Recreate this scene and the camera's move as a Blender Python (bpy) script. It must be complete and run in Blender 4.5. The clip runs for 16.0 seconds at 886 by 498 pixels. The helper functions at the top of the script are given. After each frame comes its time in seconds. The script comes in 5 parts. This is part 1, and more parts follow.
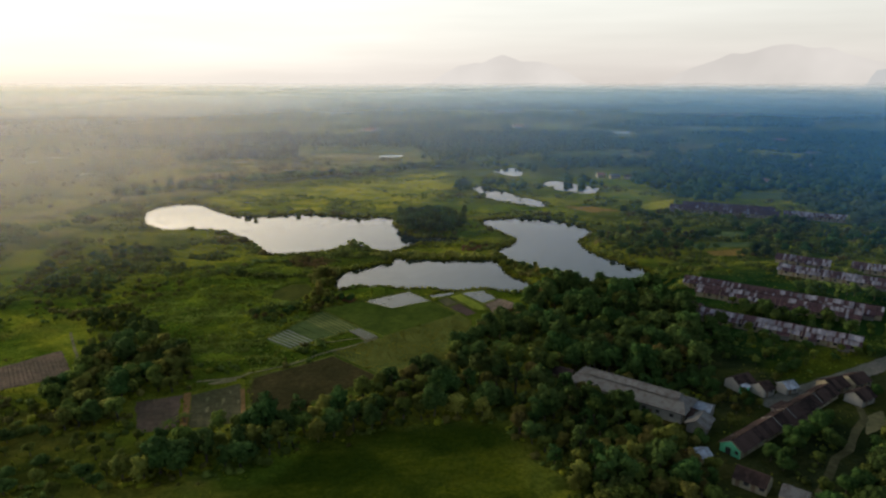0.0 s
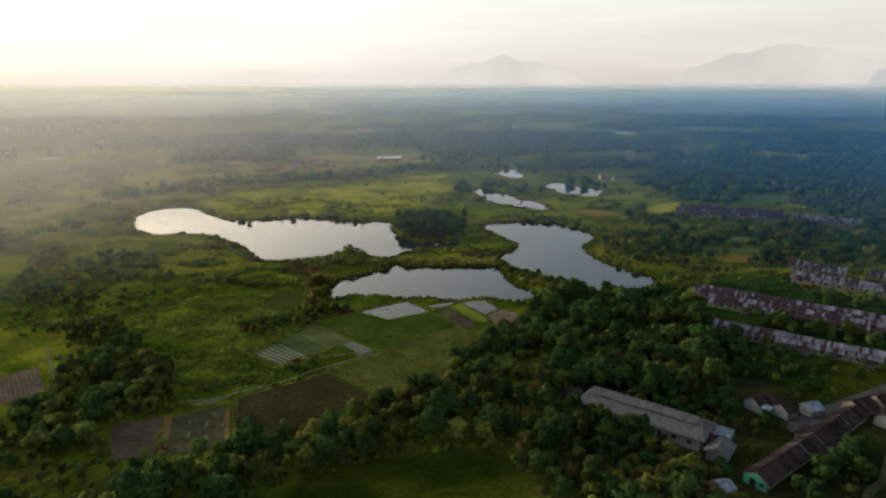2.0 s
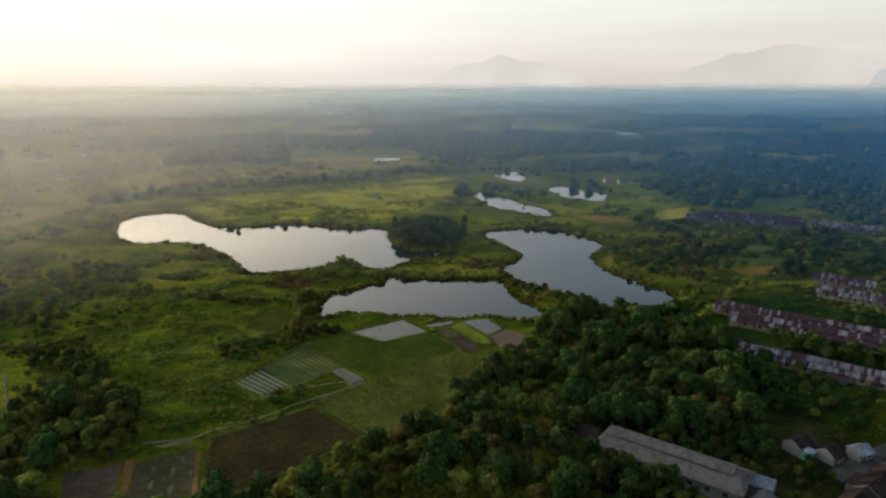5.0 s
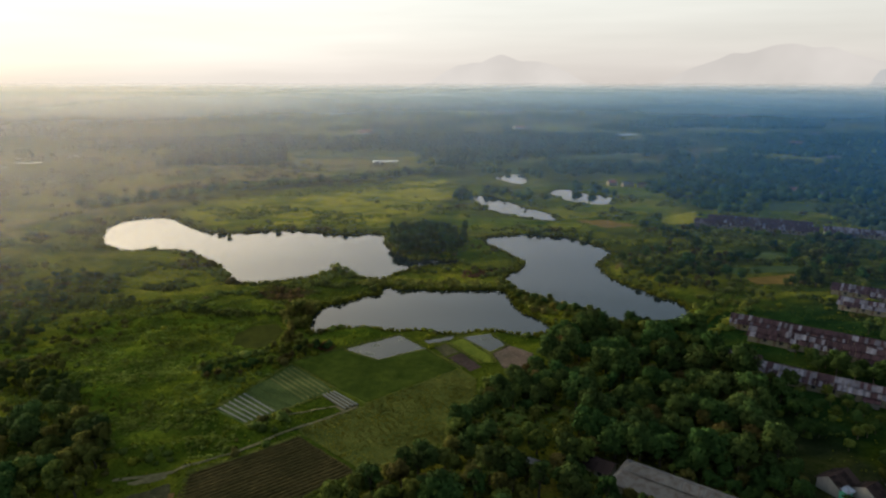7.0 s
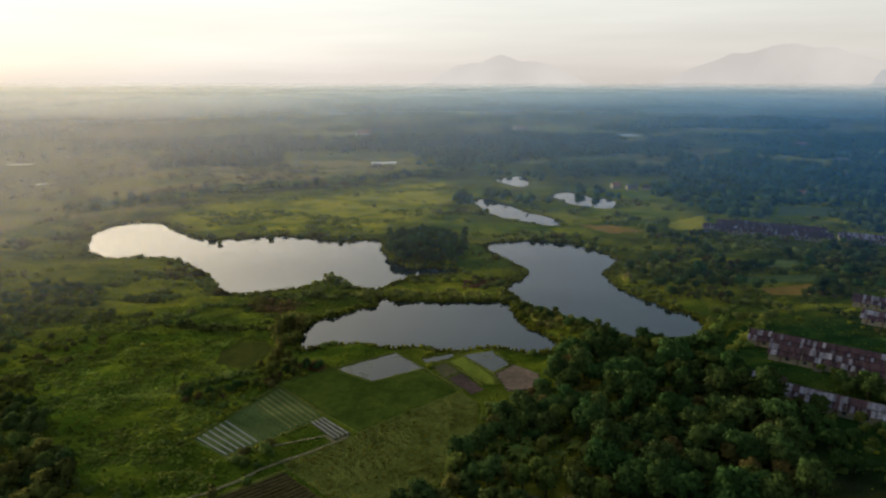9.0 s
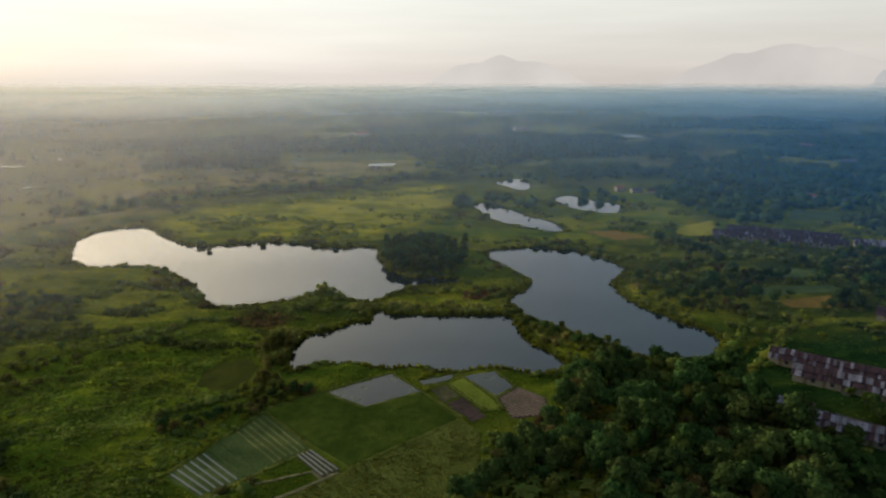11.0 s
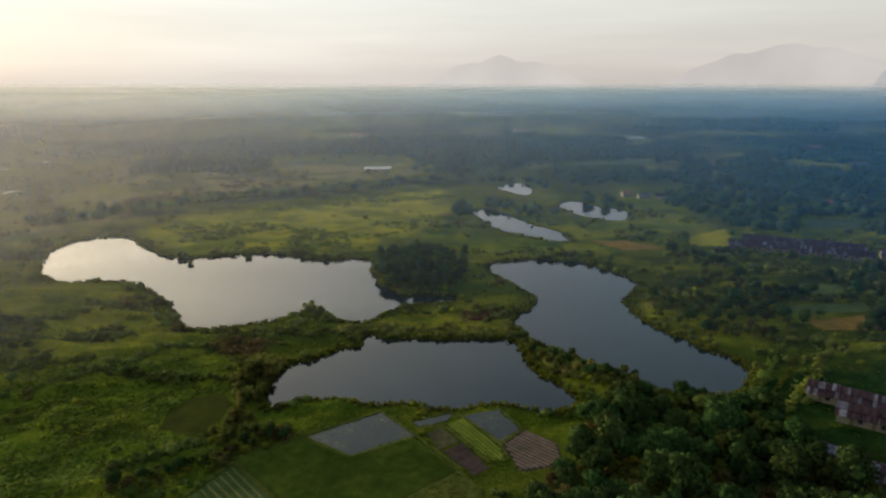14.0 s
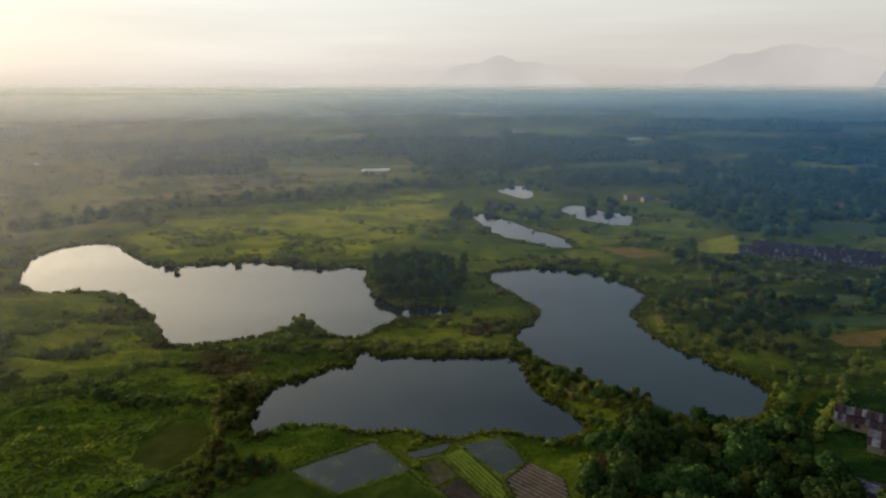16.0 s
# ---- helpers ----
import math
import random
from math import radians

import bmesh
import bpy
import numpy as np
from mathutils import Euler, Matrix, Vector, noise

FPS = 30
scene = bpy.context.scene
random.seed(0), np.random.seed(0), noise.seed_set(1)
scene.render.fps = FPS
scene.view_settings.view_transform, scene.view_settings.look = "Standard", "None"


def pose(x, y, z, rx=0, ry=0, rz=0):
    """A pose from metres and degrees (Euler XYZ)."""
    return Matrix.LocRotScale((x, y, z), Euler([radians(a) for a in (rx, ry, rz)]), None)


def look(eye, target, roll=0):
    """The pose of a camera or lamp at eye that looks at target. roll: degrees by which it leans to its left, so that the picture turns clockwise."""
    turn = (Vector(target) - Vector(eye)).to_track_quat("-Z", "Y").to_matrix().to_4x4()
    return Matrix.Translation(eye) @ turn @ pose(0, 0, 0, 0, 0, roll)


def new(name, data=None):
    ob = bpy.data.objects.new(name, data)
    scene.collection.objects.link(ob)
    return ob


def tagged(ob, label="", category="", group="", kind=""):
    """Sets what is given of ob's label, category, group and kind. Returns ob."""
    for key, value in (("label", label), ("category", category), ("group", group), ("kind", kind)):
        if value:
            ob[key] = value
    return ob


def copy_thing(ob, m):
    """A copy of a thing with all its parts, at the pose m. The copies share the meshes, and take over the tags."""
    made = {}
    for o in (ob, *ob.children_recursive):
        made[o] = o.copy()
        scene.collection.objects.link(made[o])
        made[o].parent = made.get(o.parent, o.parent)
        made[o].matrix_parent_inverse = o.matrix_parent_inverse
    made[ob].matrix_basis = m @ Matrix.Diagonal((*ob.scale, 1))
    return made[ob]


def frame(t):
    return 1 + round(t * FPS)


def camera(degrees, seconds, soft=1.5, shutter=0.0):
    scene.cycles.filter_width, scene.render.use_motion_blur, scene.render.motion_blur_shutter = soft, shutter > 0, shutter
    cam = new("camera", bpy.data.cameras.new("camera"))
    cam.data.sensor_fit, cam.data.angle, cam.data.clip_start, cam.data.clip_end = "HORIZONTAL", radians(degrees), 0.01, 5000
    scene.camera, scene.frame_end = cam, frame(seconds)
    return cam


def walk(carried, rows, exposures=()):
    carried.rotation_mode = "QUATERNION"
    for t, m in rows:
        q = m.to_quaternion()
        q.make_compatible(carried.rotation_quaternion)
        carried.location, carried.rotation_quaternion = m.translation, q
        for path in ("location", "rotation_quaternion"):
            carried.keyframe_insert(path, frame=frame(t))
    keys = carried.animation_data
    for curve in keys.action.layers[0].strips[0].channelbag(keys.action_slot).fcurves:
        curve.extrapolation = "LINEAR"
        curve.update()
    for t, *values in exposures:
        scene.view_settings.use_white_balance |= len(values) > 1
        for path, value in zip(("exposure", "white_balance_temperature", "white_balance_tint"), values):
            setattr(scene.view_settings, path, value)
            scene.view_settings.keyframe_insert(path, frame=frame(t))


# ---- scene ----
cam = camera(69.3, 16.0, soft=2.3)
PATH = [
    (0, (0.431, 6.562, 97.945), (-0.256, 106.562, 71.955), 0.0),
    (0.5, (0.419, 10.170, 97.922), (-0.247, 110.170, 71.930), 0.0),
    (1, (0.404, 13.768, 97.901), (-0.241, 113.768, 71.906), 0.0),
    (1.5, (0.386, 17.401, 97.881), (-0.238, 117.401, 71.884), 0.0),
    (2, (0.367, 21.098, 97.863), (-0.236, 121.098, 71.864), 0.0),
    (2.5, (0.346, 24.877, 97.846), (-0.236, 124.877, 71.846), 0.0),
    (3, (0.325, 28.745, 97.831), (-0.236, 128.745, 71.830), 0.0),
    (3.5, (0.304, 32.702, 97.817), (-0.236, 132.702, 71.816), 0.0),
    (4, (0.284, 36.740, 97.804), (-0.235, 136.740, 71.803), 0.0),
    (6.5, (0.220, 57.762, 97.763), (-0.194, 157.762, 71.770), 0.0),
    (7, (0.219, 62.049, 97.759), (-0.174, 162.049, 71.769), 0.0),
    (7.5, (0.223, 66.343, 97.756), (-0.148, 166.343, 71.769), 0.0),
    (8, (0.234, 70.641, 97.755), (-0.117, 170.641, 71.772), 0.0),
    (8.5, (0.251, 74.940, 97.755), (-0.079, 174.940, 71.777), 0.0),
    (9, (0.276, 79.244, 97.756), (-0.033, 179.244, 71.783), 0.0),
    (11.5, (0.534, 101.012, 97.786), (0.331, 201.012, 71.844), 0.0),
    (12, (0.618, 105.452, 97.796), (0.435, 205.452, 71.862), 0.0),
    (12.5, (0.713, 109.921, 97.807), (0.552, 209.921, 71.881), 0.0),
    (13, (0.821, 114.410, 97.820), (0.681, 214.410, 71.903), 0.0),
    (13.5, (0.943, 118.899, 97.835), (0.824, 218.899, 71.926), 0.0),
    (14, (1.079, 123.356, 97.850), (0.981, 223.356, 71.952), 0.0),
    (14.5, (1.229, 127.736, 97.868), (1.152, 227.736, 71.979), 0.0),
    (15, (1.395, 131.976, 97.886), (1.339, 231.976, 72.008), 0.0),
    (15.5, (1.577, 135.992, 97.906), (1.542, 235.992, 72.039), 0.0),
    (16, (1.775, 139.677, 97.928), (1.761, 239.677, 72.072), 0.0),
]
walk(cam, [(t, look(eye, target, roll)) for t, eye, target, roll in PATH], [(0, 0.09), (4, 0.08), (7, 0.02), (12, -0.12), (16, -0.20)])


# ---- world, sun, exposure ----
SUN_AZ, SUN_EL = -57.0, 9.5            # degrees clockwise from +Y, and above the horizon
world = bpy.data.worlds.new("world")
scene.world = world
world.use_nodes = True
wn, wl = world.node_tree.nodes, world.node_tree.links
sky = wn.new("ShaderNodeTexSky")
sky.sky_type, sky.sun_disc = "NISHITA", False
sky.sun_elevation, sky.sun_rotation = radians(SUN_EL), radians(SUN_AZ % 360)
sky.altitude, sky.air_density, sky.dust_density, sky.ozone_density = 100, 1.0, 3.0, 1.5
# a thin veil of high cloud over the clear sky
wc = wn.new("ShaderNodeTexCoord")
# away from the sun it is cream low down and blue above; towards the sun it glows
sep = wn.new("ShaderNodeSeparateXYZ")


def sky_ramp(*stops):
    node = wn.new("ShaderNodeValToRGB")
    for stop, value in stops:
        item = node.color_ramp.elements.new(stop) if 0 < stop < 1 else node.color_ramp.elements[-1 if stop else 0]
        item.position, item.color = stop, (*value, 1)
    return node


away_sky = sky_ramp((0.0, (0.95, 0.88, 0.825)), (0.03, (0.99, 0.935, 0.88)), (0.11, (1.12, 1.11, 1.03)), (0.155, (1.02, 0.99, 0.95)), (0.22, (0.66, 0.75, 0.85)), (0.33, (0.48, 0.64, 0.77)), (0.5, (0.37, 0.52, 0.64)), (1.0, (0.44, 0.53, 0.69)))
sun_sky = sky_ramp((0.0, (0.42, 0.405, 0.37)), (0.03, (0.47, 0.46, 0.43)), (0.12, (0.52, 0.51, 0.48)), (0.20, (2.95, 2.45, 1.68)), (0.36, (2.7, 2.28, 1.58)), (0.55, (0.85, 0.82, 0.80)), (1.0, (0.48, 0.55, 0.66)))
near, near_up, cube, toward = (wn.new(k) for k in ("ShaderNodeVectorMath", "ShaderNodeMath", "ShaderNodeMath", "ShaderNodeMath"))
near.operation, near_up.operation, cube.operation, toward.operation = "DOT_PRODUCT", "MAXIMUM", "POWER", "MULTIPLY_ADD"
near.inputs[1].default_value = (math.sin(radians(SUN_AZ)), math.cos(radians(SUN_AZ)), 0.15)
near_up.inputs[1].default_value = 0.0
cube.inputs[1].default_value, toward.inputs[1].default_value, toward.inputs[2].default_value = 2.8, 11.0, 7.8
# faint streaks in the cloud
stretch, streak, uneven, both = wn.new("ShaderNodeMapping"), wn.new("ShaderNodeTexNoise"), wn.new("ShaderNodeMapRange"), wn.new("ShaderNodeMath")
stretch.inputs["Scale"].default_value = (2.0, 2.0, 22.0)
streak.inputs["Scale"].default_value, streak.inputs["Detail"].default_value = 1.0, 4.0
for key, v in (("From Min", 0.3), ("From Max", 0.7), ("To Min", 0.91), ("To Max", 1.08)):
    uneven.inputs[key].default_value = v
both.operation = "MULTIPLY"
tint, gain, blend = wn.new("ShaderNodeMix"), wn.new("ShaderNodeVectorMath"), wn.new("ShaderNodeMix")
gain.operation = "SCALE"
tint.data_type = blend.data_type = "RGBA"
blend.inputs[0].default_value = 0.78
for a, c in ((wc.outputs["Generated"], sep.inputs[0]), (sep.outputs["Z"], away_sky.inputs["Fac"]), (sep.outputs["Z"], sun_sky.inputs["Fac"]), (wc.outputs["Generated"], near.inputs[0]),
             (near.outputs["Value"], near_up.inputs[0]), (near_up.outputs[0], cube.inputs[0]), (cube.outputs[0], toward.inputs[0]), (cube.outputs[0], tint.inputs[0]),
             (wc.outputs["Generated"], stretch.inputs["Vector"]), (stretch.outputs["Vector"], streak.inputs["Vector"]), (streak.outputs["Fac"], uneven.inputs["Value"]),
             (toward.outputs[0], both.inputs[0]), (uneven.outputs["Result"], both.inputs[1]), (away_sky.outputs["Color"], tint.inputs[6]), (sun_sky.outputs["Color"], tint.inputs[7]),
             (tint.outputs[2], gain.inputs[0]), (both.outputs[0], gain.inputs["Scale"]), (sky.outputs["Color"], blend.inputs[6]), (gain.outputs["Vector"], blend.inputs[7]),
             (blend.outputs[2], wn["Background"].inputs["Color"])):
    wl.new(a, c)
wn["Background"].inputs["Strength"].default_value = 0.115

sun = new("sun", bpy.data.lights.new("sun", "SUN"))
sun.data.energy, sun.data.angle, sun.data.color = 3.4, radians(2.5), (0.96, 0.88, 0.67)
az, el = radians(SUN_AZ), radians(SUN_EL)
sun_way = Vector((math.sin(az) * math.cos(el), math.cos(az) * math.cos(el), math.sin(el)))
sun.matrix_world = look(sun_way * 500, (0, 0, 0))


# ---- materials ----
class Nodes:
    """Short hand for building a node material."""

    def __init__(self, name):
        self.mat = bpy.data.materials.new(name)
        self.mat.use_nodes = True
        self.tree = self.mat.node_tree
        self.bsdf = self.tree.nodes["Principled BSDF"]
        self.out = self.tree.nodes["Material Output"]

    def put(self, value, socket):
        if isinstance(value, bpy.types.NodeSocket):
            self.tree.links.new(value, socket)
        else:
            socket.default_value = value

    def add(self, kind, **given):
        node = self.tree.nodes.new("ShaderNode" + kind)
        for key, value in given.items():
            self.put(value, node.inputs[key])
        return node

    def pos(self, sx=1.0, sy=1.0, sz=1.0):
        g = self.add("NewGeometry")
        m = self.add("Mapping", Scale=(sx, sy, sz))
        self.tree.links.new(g.outputs["Position"], m.inputs["Vector"])
        return m.outputs["Vector"]

    def noise(self, scale, detail=4.0, vector=None, rough=0.55):
        n = self.add("TexNoise", Scale=scale, Detail=detail, Roughness=rough)
        self.put(vector if vector is not None else self.pos(), n.inputs["Vector"])
        return n.outputs["Fac"]

    def ramp(self, fac, *stops):
        r = self.add("ValToRGB", Fac=fac)
        e = r.color_ramp.elements
        while len(e) < len(stops):
            e.new(0.5)
        for item, (at, col) in zip(e, stops):
            item.position = at
            item.color = (*col, 1) if isinstance(col, tuple) else (col, col, col, 1)
        return r.outputs["Color"]

    def mix(self, fac, a, b, how="MIX"):
        m = self.tree.nodes.new("ShaderNodeMix")
        m.data_type, m.blend_type = "RGBA", how
        self.put(fac, m.inputs[0])
        for value, socket in ((a, m.inputs[6]), (b, m.inputs[7])):
            self.put((*value, 1) if isinstance(value, tuple) else value, socket)
        return m.outputs[2]

    def bump(self, height, strength=0.5, distance=0.1):
        b = self.add("Bump", Height=height, Strength=strength, Distance=distance)
        self.put(b.outputs["Normal"], self.bsdf.inputs["Normal"])

    def done(self, colour, rough=0.9, metal=0.0, spec=0.3):
        self.put((*colour, 1) if isinstance(colour, tuple) else colour, self.bsdf.inputs["Base Color"])
        self.put(rough, self.bsdf.inputs["Roughness"])
        self.bsdf.inputs["Metallic"].default_value = metal
        self.bsdf.inputs["Specular IOR Level"].default_value = spec
        return self.mat


def ground_material():
    n = Nodes("ground_cover")
    a = n.add("Attribute")
    a.attribute_name = "cover"
    far = n.add("Attribute")
    far.attribute_name = "far"
    # patchwork of distant plots, colours brightened for the mist lying in them
    v = n.add("TexVoronoi", Scale=1.0, Randomness=0.9)
    n.put(n.pos(0.008, 0.005, 0), v.inputs["Vector"])
    sep = n.add("SeparateColor", Color=v.outputs["Color"])
    plots = n.ramp(sep.outputs["Red"], (0.0, (0.04, 0.055, 0.018)), (0.35, (0.10, 0.12, 0.03)), (0.6, (0.17, 0.18, 0.05)),
                   (0.8, (0.20, 0.17, 0.08)), (1.0, (0.25, 0.25, 0.06)))
    plots = n.mix(n.ramp(n.noise(0.02, 3), (0.35, 0.0), (0.65, 0.7)), plots, (0.03, 0.042, 0.013))
    base = n.mix(far.outputs["Fac"], a.outputs["Color"], plots)
    base = n.mix(n.ramp(n.noise(0.9, 5), (0.3, 0.0), (0.7, 1.0)), base, n.mix(1.0, base, (0.55, 0.62, 0.5), "MULTIPLY"))
    base = n.mix(n.ramp(n.noise(0.12, 4), (0.42, 0.0), (0.62, 0.8)), base, n.mix(1.0, base, (1.35, 1.2, 1.0), "MULTIPLY"))
    base = n.mix(n.ramp(n.noise(0.3, 5, n.pos(1.0, 1.8, 1.0)), (0.35, 0.0), (0.65, 0.75)), base, n.mix(1.0, base, (0.62, 0.72, 0.6), "MULTIPLY"))
    rise = n.add("Math")
    rise.operation = "ADD"
    n.put(n.noise(0.75, 5, rough=0.65), rise.inputs[0])
    n.put(n.noise(0.22, 3), rise.inputs[1])
    n.bump(rise.outputs[0], 1.0, 0.9)
    return n.done(base, 1.0, 0, 0.0)


def soil_material(name, dark, light, scale=0.6, rough=1.0, spec=0.05):
    n = Nodes(name)
    c = n.ramp(n.noise(scale, 6), (0.3, dark), (0.7, light))
    c = n.mix(n.ramp(n.noise(0.09, 5), (0.4, 0.0), (0.62, 0.8)), c, n.mix(1.0, c, (0.58, 0.66, 0.6), "MULTIPLY"))
    c = n.mix(n.ramp(n.noise(0.21, 4), (0.52, 0.0), (0.7, 0.5)), c, n.mix(1.0, c, (1.45, 1.35, 1.3), "MULTIPLY"))
    n.bump(n.noise(1.3, 6, rough=0.7), 1.0, 0.5)
    return n.done(c, rough, 0, spec)


def leaf_material(name, dark, mid, light, glow=0.25):
    n = Nodes(name)
    g, o = n.add("NewGeometry"), n.add("ObjectInfo")
    soft = lambda a: tuple(0.55 * p + 0.45 * q for p, q in zip(a, mid))
    c = n.ramp(g.outputs["Random Per Island"], (0.0, soft(dark)), (0.55, mid), (1.0, soft(light)))
    hue = n.add("HueSaturation", Hue=0.5, Saturation=1.0, Value=1.0, Color=c)
    shift = n.add("MapRange", Value=o.outputs["Random"])
    shift.inputs["To Min"].default_value, shift.inputs["To Max"].default_value = 0.46, 0.515
    n.put(shift.outputs["Result"], hue.inputs["Hue"])
    bright = n.add("MapRange", Value=n.noise(0.045, 3))
    bright.inputs["From Min"].default_value, bright.inputs["From Max"].default_value = 0.3, 0.7
    bright.inputs["To Min"].default_value, bright.inputs["To Max"].default_value = 0.6, 1.35
    each = n.add("Math")
    each.operation = "MULTIPLY_ADD"
    n.put(n.noise(0.16, 1), each.inputs[0])
    each.inputs[1].default_value, each.inputs[2].default_value = 1.9, 0.12
    both = n.add("Math")
    both.operation = "MULTIPLY"
    n.put(each.outputs[0], both.inputs[0])
    n.put(bright.outputs["Result"], both.inputs[1])
    n.put(both.outputs[0], hue.inputs["Value"])
    c = n.mix(n.ramp(n.noise(0.03, 2), (0.5, 0.0), (0.7, 0.28)), hue.outputs["Color"], (0.075, 0.062, 0.02))
    n.done(c, 0.9, 0, 0.04)
    t = n.add("BsdfTranslucent", Color=c)
    m = n.add("MixShader", Fac=glow)
    n.tree.links.new(n.bsdf.outputs[0], m.inputs[1])
    n.tree.links.new(t.outputs[0], m.inputs[2])
    n.tree.links.new(m.outputs[0], n.out.inputs["Surface"])
    return n.mat


def water_material(name, bed=(0.009, 0.014, 0.016), ripple=0.02):
    n = Nodes(name)
    c = n.mix(n.ramp(n.noise(0.05, 3), (0.4, 0.0), (0.7, 1.0)), bed, tuple(v * 1.6 for v in bed))
    n.bump(n.noise(0.8, 3), ripple, 0.05)
    n.done(c, n.ramp(n.noise(0.03, 4), (0.35, 0.015), (0.7, 0.05)), 0, 0.5)
    n.bsdf.inputs["IOR"].default_value = 1.45
    return n.mat


def shallow_material():
    """Ankle-deep field water with mud and weeds showing through in patches."""
    n = Nodes("shallow_water")
    weed = n.ramp(n.noise(0.16, 5, rough=0.65), (0.46, 0.0), (0.66, 1.0))
    n.bump(n.noise(0.8, 3), 0.03, 0.05)
    n.done(n.mix(weed, (0.026, 0.027, 0.020), (0.038, 0.043, 0.016)), n.mix(weed, (0.06, 0.06, 0.06), (0.34, 0.34, 0.34)), 0, 0.34)
    return n.mat


def sheet_material(name, stops, rough=0.7, metal=0.0, spec=0.12):
    n = Nodes(name)
    o = n.add("ObjectInfo")
    c = n.ramp(o.outputs["Random"], *stops)
    c = n.mix(n.ramp(n.noise(0.7, 5), (0.45, 0.0), (0.7, 0.75)), c, (0.055, 0.035, 0.032))
    c = n.mix(n.ramp(n.noise(6.0, 3), (0.3, 0.0), (0.8, 0.35)), c, n.mix(1.0, c, (0.6, 0.58, 0.56), "MULTIPLY"))
    n.bump(n.noise(5, 3), 0.3, 0.03)
    return n.done(c, rough, metal, spec)


def paint_material(name, colour, rough=0.8):
    n = Nodes(name)
    c = n.mix(n.ramp(n.noise(0.9, 5), (0.4, 0.0), (0.75, 0.6)), colour, tuple(v * 0.62 for v in colour))
    n.bump(n.noise(8, 3), 0.2, 0.02)
    return n.done(c, rough, 0, 0.3)


def mist_material(name, away, amount, low, high, top, pale, cool):
    """Thin mist: lets most light through and scatters the rest; thins out upwards."""
    n = Nodes(name)
    sep = n.add("SeparateXYZ")
    n.put(n.add("NewGeometry").outputs["Position"], sep.inputs[0])
    up = n.add("MapRange", Value=sep.outputs["Z"])
    up.interpolation_type = "SMOOTHSTEP"
    for key, v in (("From Min", low), ("From Max", high), ("To Min", 0.0), ("To Max", amount)):
        up.inputs[key].default_value = v
    down = n.add("MapRange", Value=sep.outputs["Z"])
    down.interpolation_type = "SMOOTHSTEP"
    for key, v in (("From Min", (0.64 if away < 1500 else 0.48) * top), ("From Max", top), ("To Min", 1.0), ("To Max", 0.0)):
        down.inputs[key].default_value = v
    drift = n.add("MapRange", Value=n.noise(1.0, 3, n.pos(0.0016, 0.0016, 0.012)))
    for key, v in (("From Min", 0.3), ("From Max", 0.7), ("To Min", 0.66 if away < 2000 else 0.97), ("To Max", 1.3 if away < 2000 else 1.03)):
        drift.inputs[key].default_value = v
    fac = None
    for a, b in ((up.outputs["Result"], down.outputs["Result"]), (None, drift.outputs["Result"])):
        m = n.add("Math")
        m.operation, m.use_clamp = "MULTIPLY", True
        n.put(fac if a is None else a, m.inputs[0])
        n.put(b, m.inputs[1])
        fac = m.outputs[0]
    # the mist is thickest in the west, for the stronger haze towards the sun
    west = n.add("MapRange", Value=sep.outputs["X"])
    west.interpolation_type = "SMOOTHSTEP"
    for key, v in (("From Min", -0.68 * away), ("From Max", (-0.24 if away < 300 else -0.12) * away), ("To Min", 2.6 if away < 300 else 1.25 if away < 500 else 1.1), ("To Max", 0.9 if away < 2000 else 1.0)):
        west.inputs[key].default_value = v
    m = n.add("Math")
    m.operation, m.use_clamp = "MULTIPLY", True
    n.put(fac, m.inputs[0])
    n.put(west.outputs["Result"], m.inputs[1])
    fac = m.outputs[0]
    # sunward warmth and the blue away from it, put into the scatter colours
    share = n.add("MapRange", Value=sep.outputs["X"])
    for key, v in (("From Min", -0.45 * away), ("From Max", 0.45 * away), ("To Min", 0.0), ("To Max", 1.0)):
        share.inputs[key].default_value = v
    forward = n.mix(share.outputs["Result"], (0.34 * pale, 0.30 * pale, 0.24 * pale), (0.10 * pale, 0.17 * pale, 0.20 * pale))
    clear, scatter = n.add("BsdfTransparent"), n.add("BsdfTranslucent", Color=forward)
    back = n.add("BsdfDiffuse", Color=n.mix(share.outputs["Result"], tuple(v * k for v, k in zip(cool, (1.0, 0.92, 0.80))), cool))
    both = n.add("AddShader")
    n.tree.links.new(scatter.outputs[0], both.inputs[0])
    n.tree.links.new(back.outputs[0], both.inputs[1])
    m = n.add("MixShader", Fac=fac)
    n.tree.links.new(clear.outputs[0], m.inputs[1])
    n.tree.links.new(both.outputs[0], m.inputs[2])
    n.tree.links.new(m.outputs[0], n.out.inputs["Surface"])
    return n.mat


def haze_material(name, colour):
    """Pale distance beyond the plain: emission painting in the air's light, all that's seen."""
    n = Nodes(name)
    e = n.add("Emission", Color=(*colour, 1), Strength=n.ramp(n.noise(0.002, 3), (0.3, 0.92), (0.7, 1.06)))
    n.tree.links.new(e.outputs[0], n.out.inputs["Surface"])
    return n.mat


